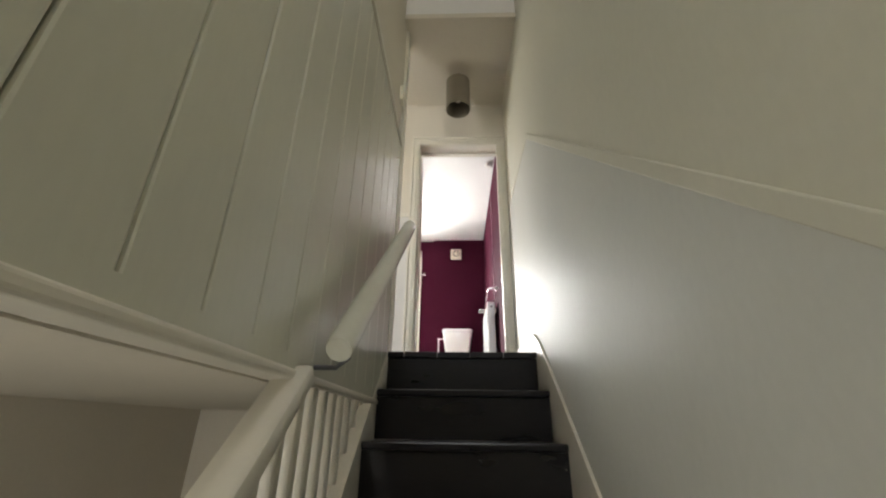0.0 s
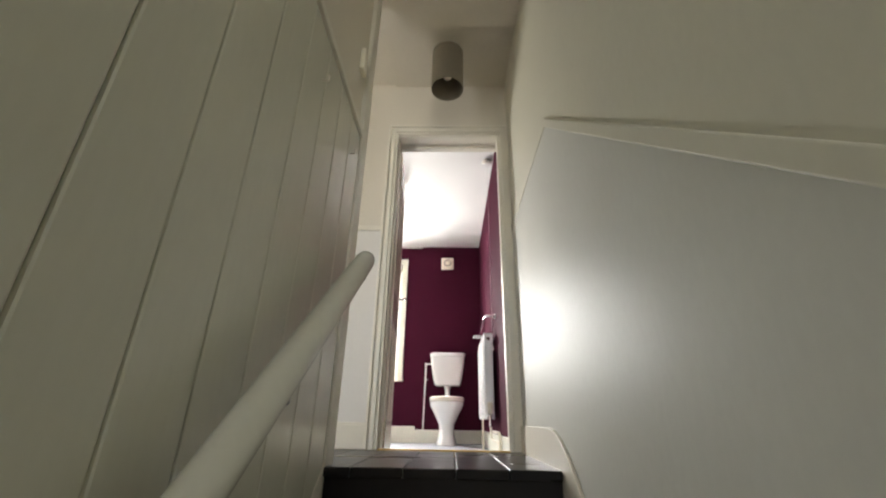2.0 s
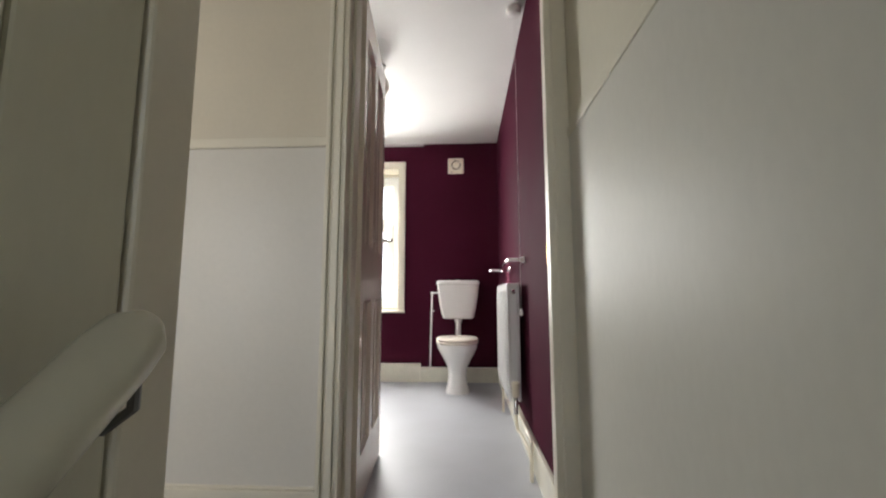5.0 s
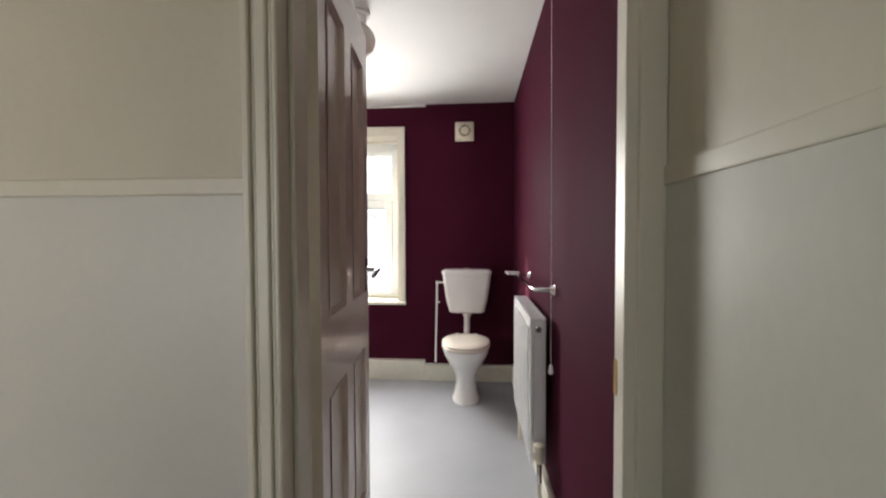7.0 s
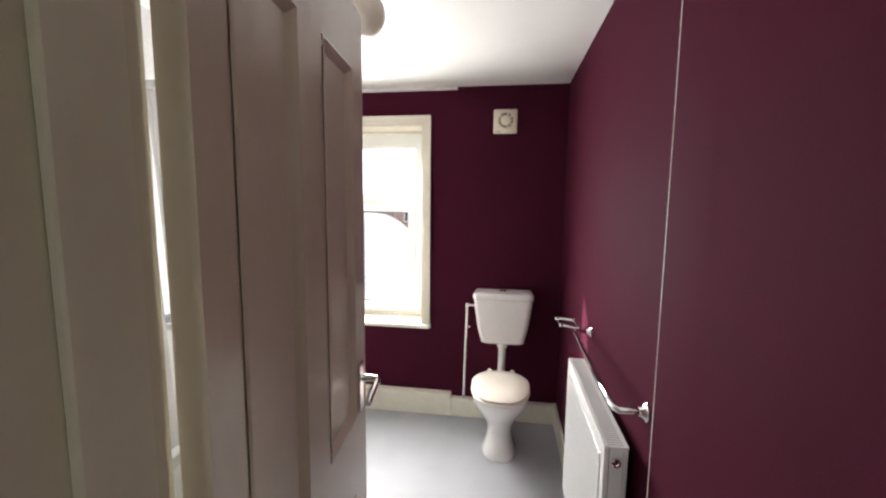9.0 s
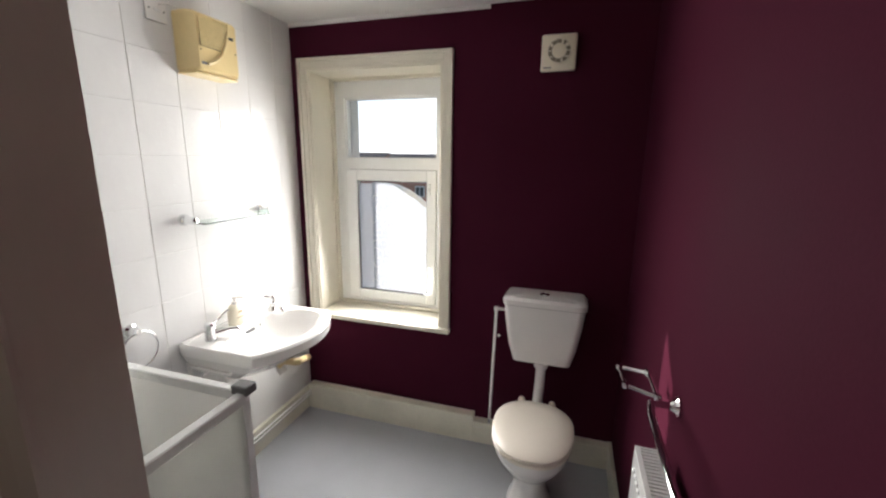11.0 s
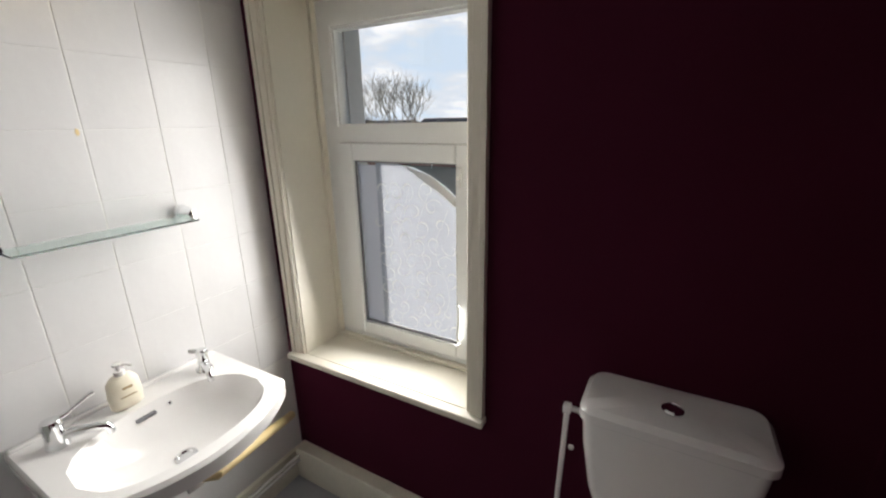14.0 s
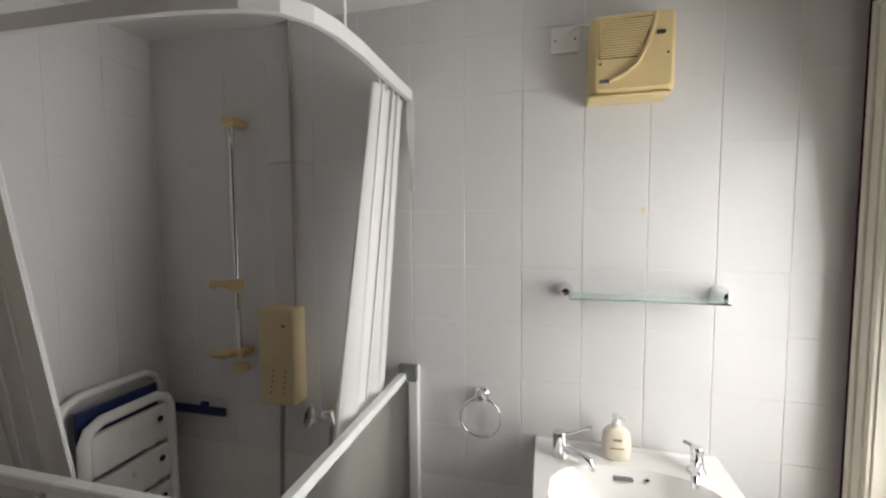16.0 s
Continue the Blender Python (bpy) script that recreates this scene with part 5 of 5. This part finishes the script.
# ---- outdoors ----
GZ = -3.2
fixed(link("ground", boxes(((-2500, -2500, GZ - 0.3), (2500, 3000, GZ))), EARTH), "bare earthy ground behind the houses", "ground")
# Assumed wall; its end is placed to limit the sun on the window.
nb = fixed(link("sun_trim_wall", boxes(((-7.5, 0.42, GZ), (-1.985, 0.60, 4.4))), RENDERED), "assumed white rendered neighbouring wall that trims the sun", "wall")
sky_m = bpy.data.materials.new("cloudy_sky")
sky_m.use_nodes = True
sn, sl = sky_m.node_tree.nodes, sky_m.node_tree.links
se, st, sr, sp, sg = sn.new("ShaderNodeEmission"), sn.new("ShaderNodeTexNoise"), sn.new("ShaderNodeValToRGB"), sn.new("ShaderNodeMapping"), sn.new("ShaderNodeTexCoord")
sp.inputs["Scale"].default_value = (0.016, 0.016, 0.045)
st.inputs["Scale"].default_value, st.inputs["Detail"].default_value, st.inputs["Roughness"].default_value = 1.0, 7, 0.6
cr_ = sr.color_ramp
cr_.elements[0].position, cr_.elements[0].color = 0.40, (0.52, 0.62, 0.74, 1)
cr_.elements[1].position, cr_.elements[1].color = 0.62, (0.95, 0.95, 0.96, 1)
e = cr_.elements.new(0.50)
e.color = (0.62, 0.66, 0.72, 1)
e = cr_.elements.new(0.74)
e.color = (0.60, 0.61, 0.64, 1)
se.inputs[1].default_value = 1.35
sl.new(sg.outputs["Object"], sp.inputs[0]), sl.new(sp.outputs[0], st.inputs[0]), sl.new(st.outputs[0], sr.inputs[0])
sl.new(sr.outputs[0], se.inputs[0]), sl.new(se.outputs[0], sn["Material Output"].inputs[0])
bd = bmesh.new()
arc = []
for k in range(25):
    a = radians(-15 + 125 * k / 24)
    x, y = -230 * math.sin(a), 230 * math.cos(a)
    arc.append((bd.verts.new((x, y, GZ - 2)), bd.verts.new((x, y, 108))))
for p, q in zip(arc, arc[1:]):
    bd.faces.new((p[0], q[0], q[1], p[1]))
fixed(link("backdrop", bd, sky_m), "bright broken cloud over pale blue sky", "sky")


def house(x, y, w, depth, eaves, ridge, turn=0):
    h = thing("house", "red brick house with a slate pitched roof", "house", (x, y, GZ), "houses behind the garden")
    h.rotation_euler = (0, 0, radians(turn))
    part("wall", boxes(((-w / 2, 0, 0), (w / 2, depth, eaves))), BRICK, h)
    g = prism([(-0.0, eaves), (depth, eaves), (depth / 2, ridge - 0.15)], "x", -w / 2 + 0.001, w / 2 - 0.001)
    part("gable", g, BRICK, h)
    rf = bmesh.new()
    for s0, s1 in ((-0.35, depth / 2), (depth + 0.35, depth / 2)):
        lo = eaves - 0.25
        vs = [rf.verts.new(q) for q in ((-w / 2 - 0.2, s0, lo), (w / 2 + 0.2, s0, lo), (w / 2 + 0.2, s1, ridge), (-w / 2 - 0.2, s1, ridge))]
        rf.faces.new(vs)
    bmesh.ops.solidify(rf, geom=list(rf.faces), thickness=0.12)
    part("roof", rf, SLATE, h)
    for k in (-1, 1):
        for z in (0.7, 2.5):
            wd = part("window", boxes(((k * w / 4 - 0.55, -0.06, z), (k * w / 4 + 0.55, 0.0, z + 1.15)), bevel=0.02), UPVC, h)
            # Near-black panes stand in for the unlit rooms behind them.
            part("pane", boxes(((k * w / 4 - 0.47, -0.07, z + 0.08), (k * w / 4 - 0.03, -0.061, z + 1.07)), ((k * w / 4 + 0.03, -0.07, z + 0.08), (k * w / 4 + 0.47, -0.061, z + 1.07))), DARK, wd)
    return h


for k, (x, y, w) in enumerate(((-17.6, 40, 6.4), (-25.2, 41, 6.8), (-33.0, 40, 6.6), (-41.0, 41, 7.0), (-9.0, 40, 6.4))):
    house(x, y, w, 7.5, 4.0, 5.3 + 0.15 * (k % 2), 0)
tree = thing("bare_tree", "leafless spreading tree beyond the window", "tree", (-11.6, 14.2, GZ))
rt = random.Random(11)
tb = bmesh.new()


def limb(p, d, r, n, bm):
    pts, rs_ = [p], [r]
    length = 0.46 + r * 16
    for k in range(3):
        d = (d + Vector((rt.uniform(-0.18, 0.18), rt.uniform(-0.18, 0.18), rt.uniform(-0.02, 0.16)))).normalized()
        p = p + d * length / 3
        pts.append(p)
        rs_.append(r * (1 - 0.22 * (k + 1)))
    tube(bm, pts, rs_, 5 if r < 0.03 else 8)
    if n:
        for _ in range(3 if n > 1 else 4):
            dd = (d + Vector((rt.uniform(-0.75, 0.75), rt.uniform(-0.75, 0.75), rt.uniform(-0.15, 0.6)))).normalized()
            limb(pts[rt.choice((2, 3, 3))], dd, r * rt.uniform(0.5, 0.68), n - 1, bm)


trunk = tubes([(0, 0, 0), (0.03, 0.02, 1.6), (0.0, 0.05, 3.0), (0.05, 0.0, 3.6)], [0.26, 0.20, 0.17, 0.15], 12)
part("trunk", trunk, BARK, tree, smooth=True)
for k in range(6):
    a = 1.05 * k + rt.uniform(-0.3, 0.3)
    limb(Vector((0.03, 0.02, 2.9 + 0.14 * k)), Vector((math.cos(a) * 0.62, math.sin(a) * 0.62, 0.8)).normalized(), 0.050, 4, tb)
tagged(part("branches", tb, BARK, tree), kind="stuff")

# ---- wall tiles, each a piece of its own ----
tile_meshes = {}


def tile(parent, axis, u0, u1, z0, z1, plane):
    key = (axis, round(u1 - u0, 4), round(z1 - z0, 4))
    if key not in tile_meshes:
        bm = bmesh.new()
        g, e, w, h = 0.0019, 0.0005, u1 - u0, z1 - z0
        if axis == "x":
            box(bm, (-0.006, g, e), (0, w - g, h - e), 0.0007)
        else:
            box(bm, (g, -0.006, e), (w - g, 0, h - e), 0.0007)
        me = bpy.data.meshes.new("tile")
        bmesh.ops.recalc_face_normals(bm, faces=bm.faces)
        bm.to_mesh(me)
        bm.free()
        me.materials.append(TILE)
        tile_meshes[key] = me
    ob = new("tile", tile_meshes[key])
    ob.parent = parent
    rt_ = tile_rng.uniform
    ob.location = (plane + rt_(-0.0005, 0.0003), u0, z0) if axis == "x" else (u0, plane + rt_(-0.0003, 0.0005), z0)
    ob.rotation_euler = (0, rt_(-0.003, 0.003), rt_(-0.003, 0.003)) if axis == "x" else (rt_(-0.003, 0.003), 0, rt_(-0.003, 0.003))


tile_rng = random.Random(2)
rows = [0.552 + BEAD * k for k in range(9)] + [CEIL - 0.0005]
ycols = [-0.0008, -0.156] + [-0.156 - BEAD * k for k in range(1, 12)] + [DY1 + 0.0125]
for z0, z1 in zip(rows, rows[1:]):
    for y1, y0 in zip(ycols, ycols[1:]):
        tile(WEST, "x", y0, y1, z0, z1, TX + 0.001)
xcols = [TX + 0.003 + BEAD * k for k in range(6)] + [-0.861]
srows = [FZ + 0.101, 0.154, 0.353] + rows
for z0, z1 in zip(srows, srows[1:]):
    for x0, x1 in zip(xcols, xcols[1:]):
        tile(SOUTH, "y", x0, x1, z0, z1, DY1 + 0.0115)
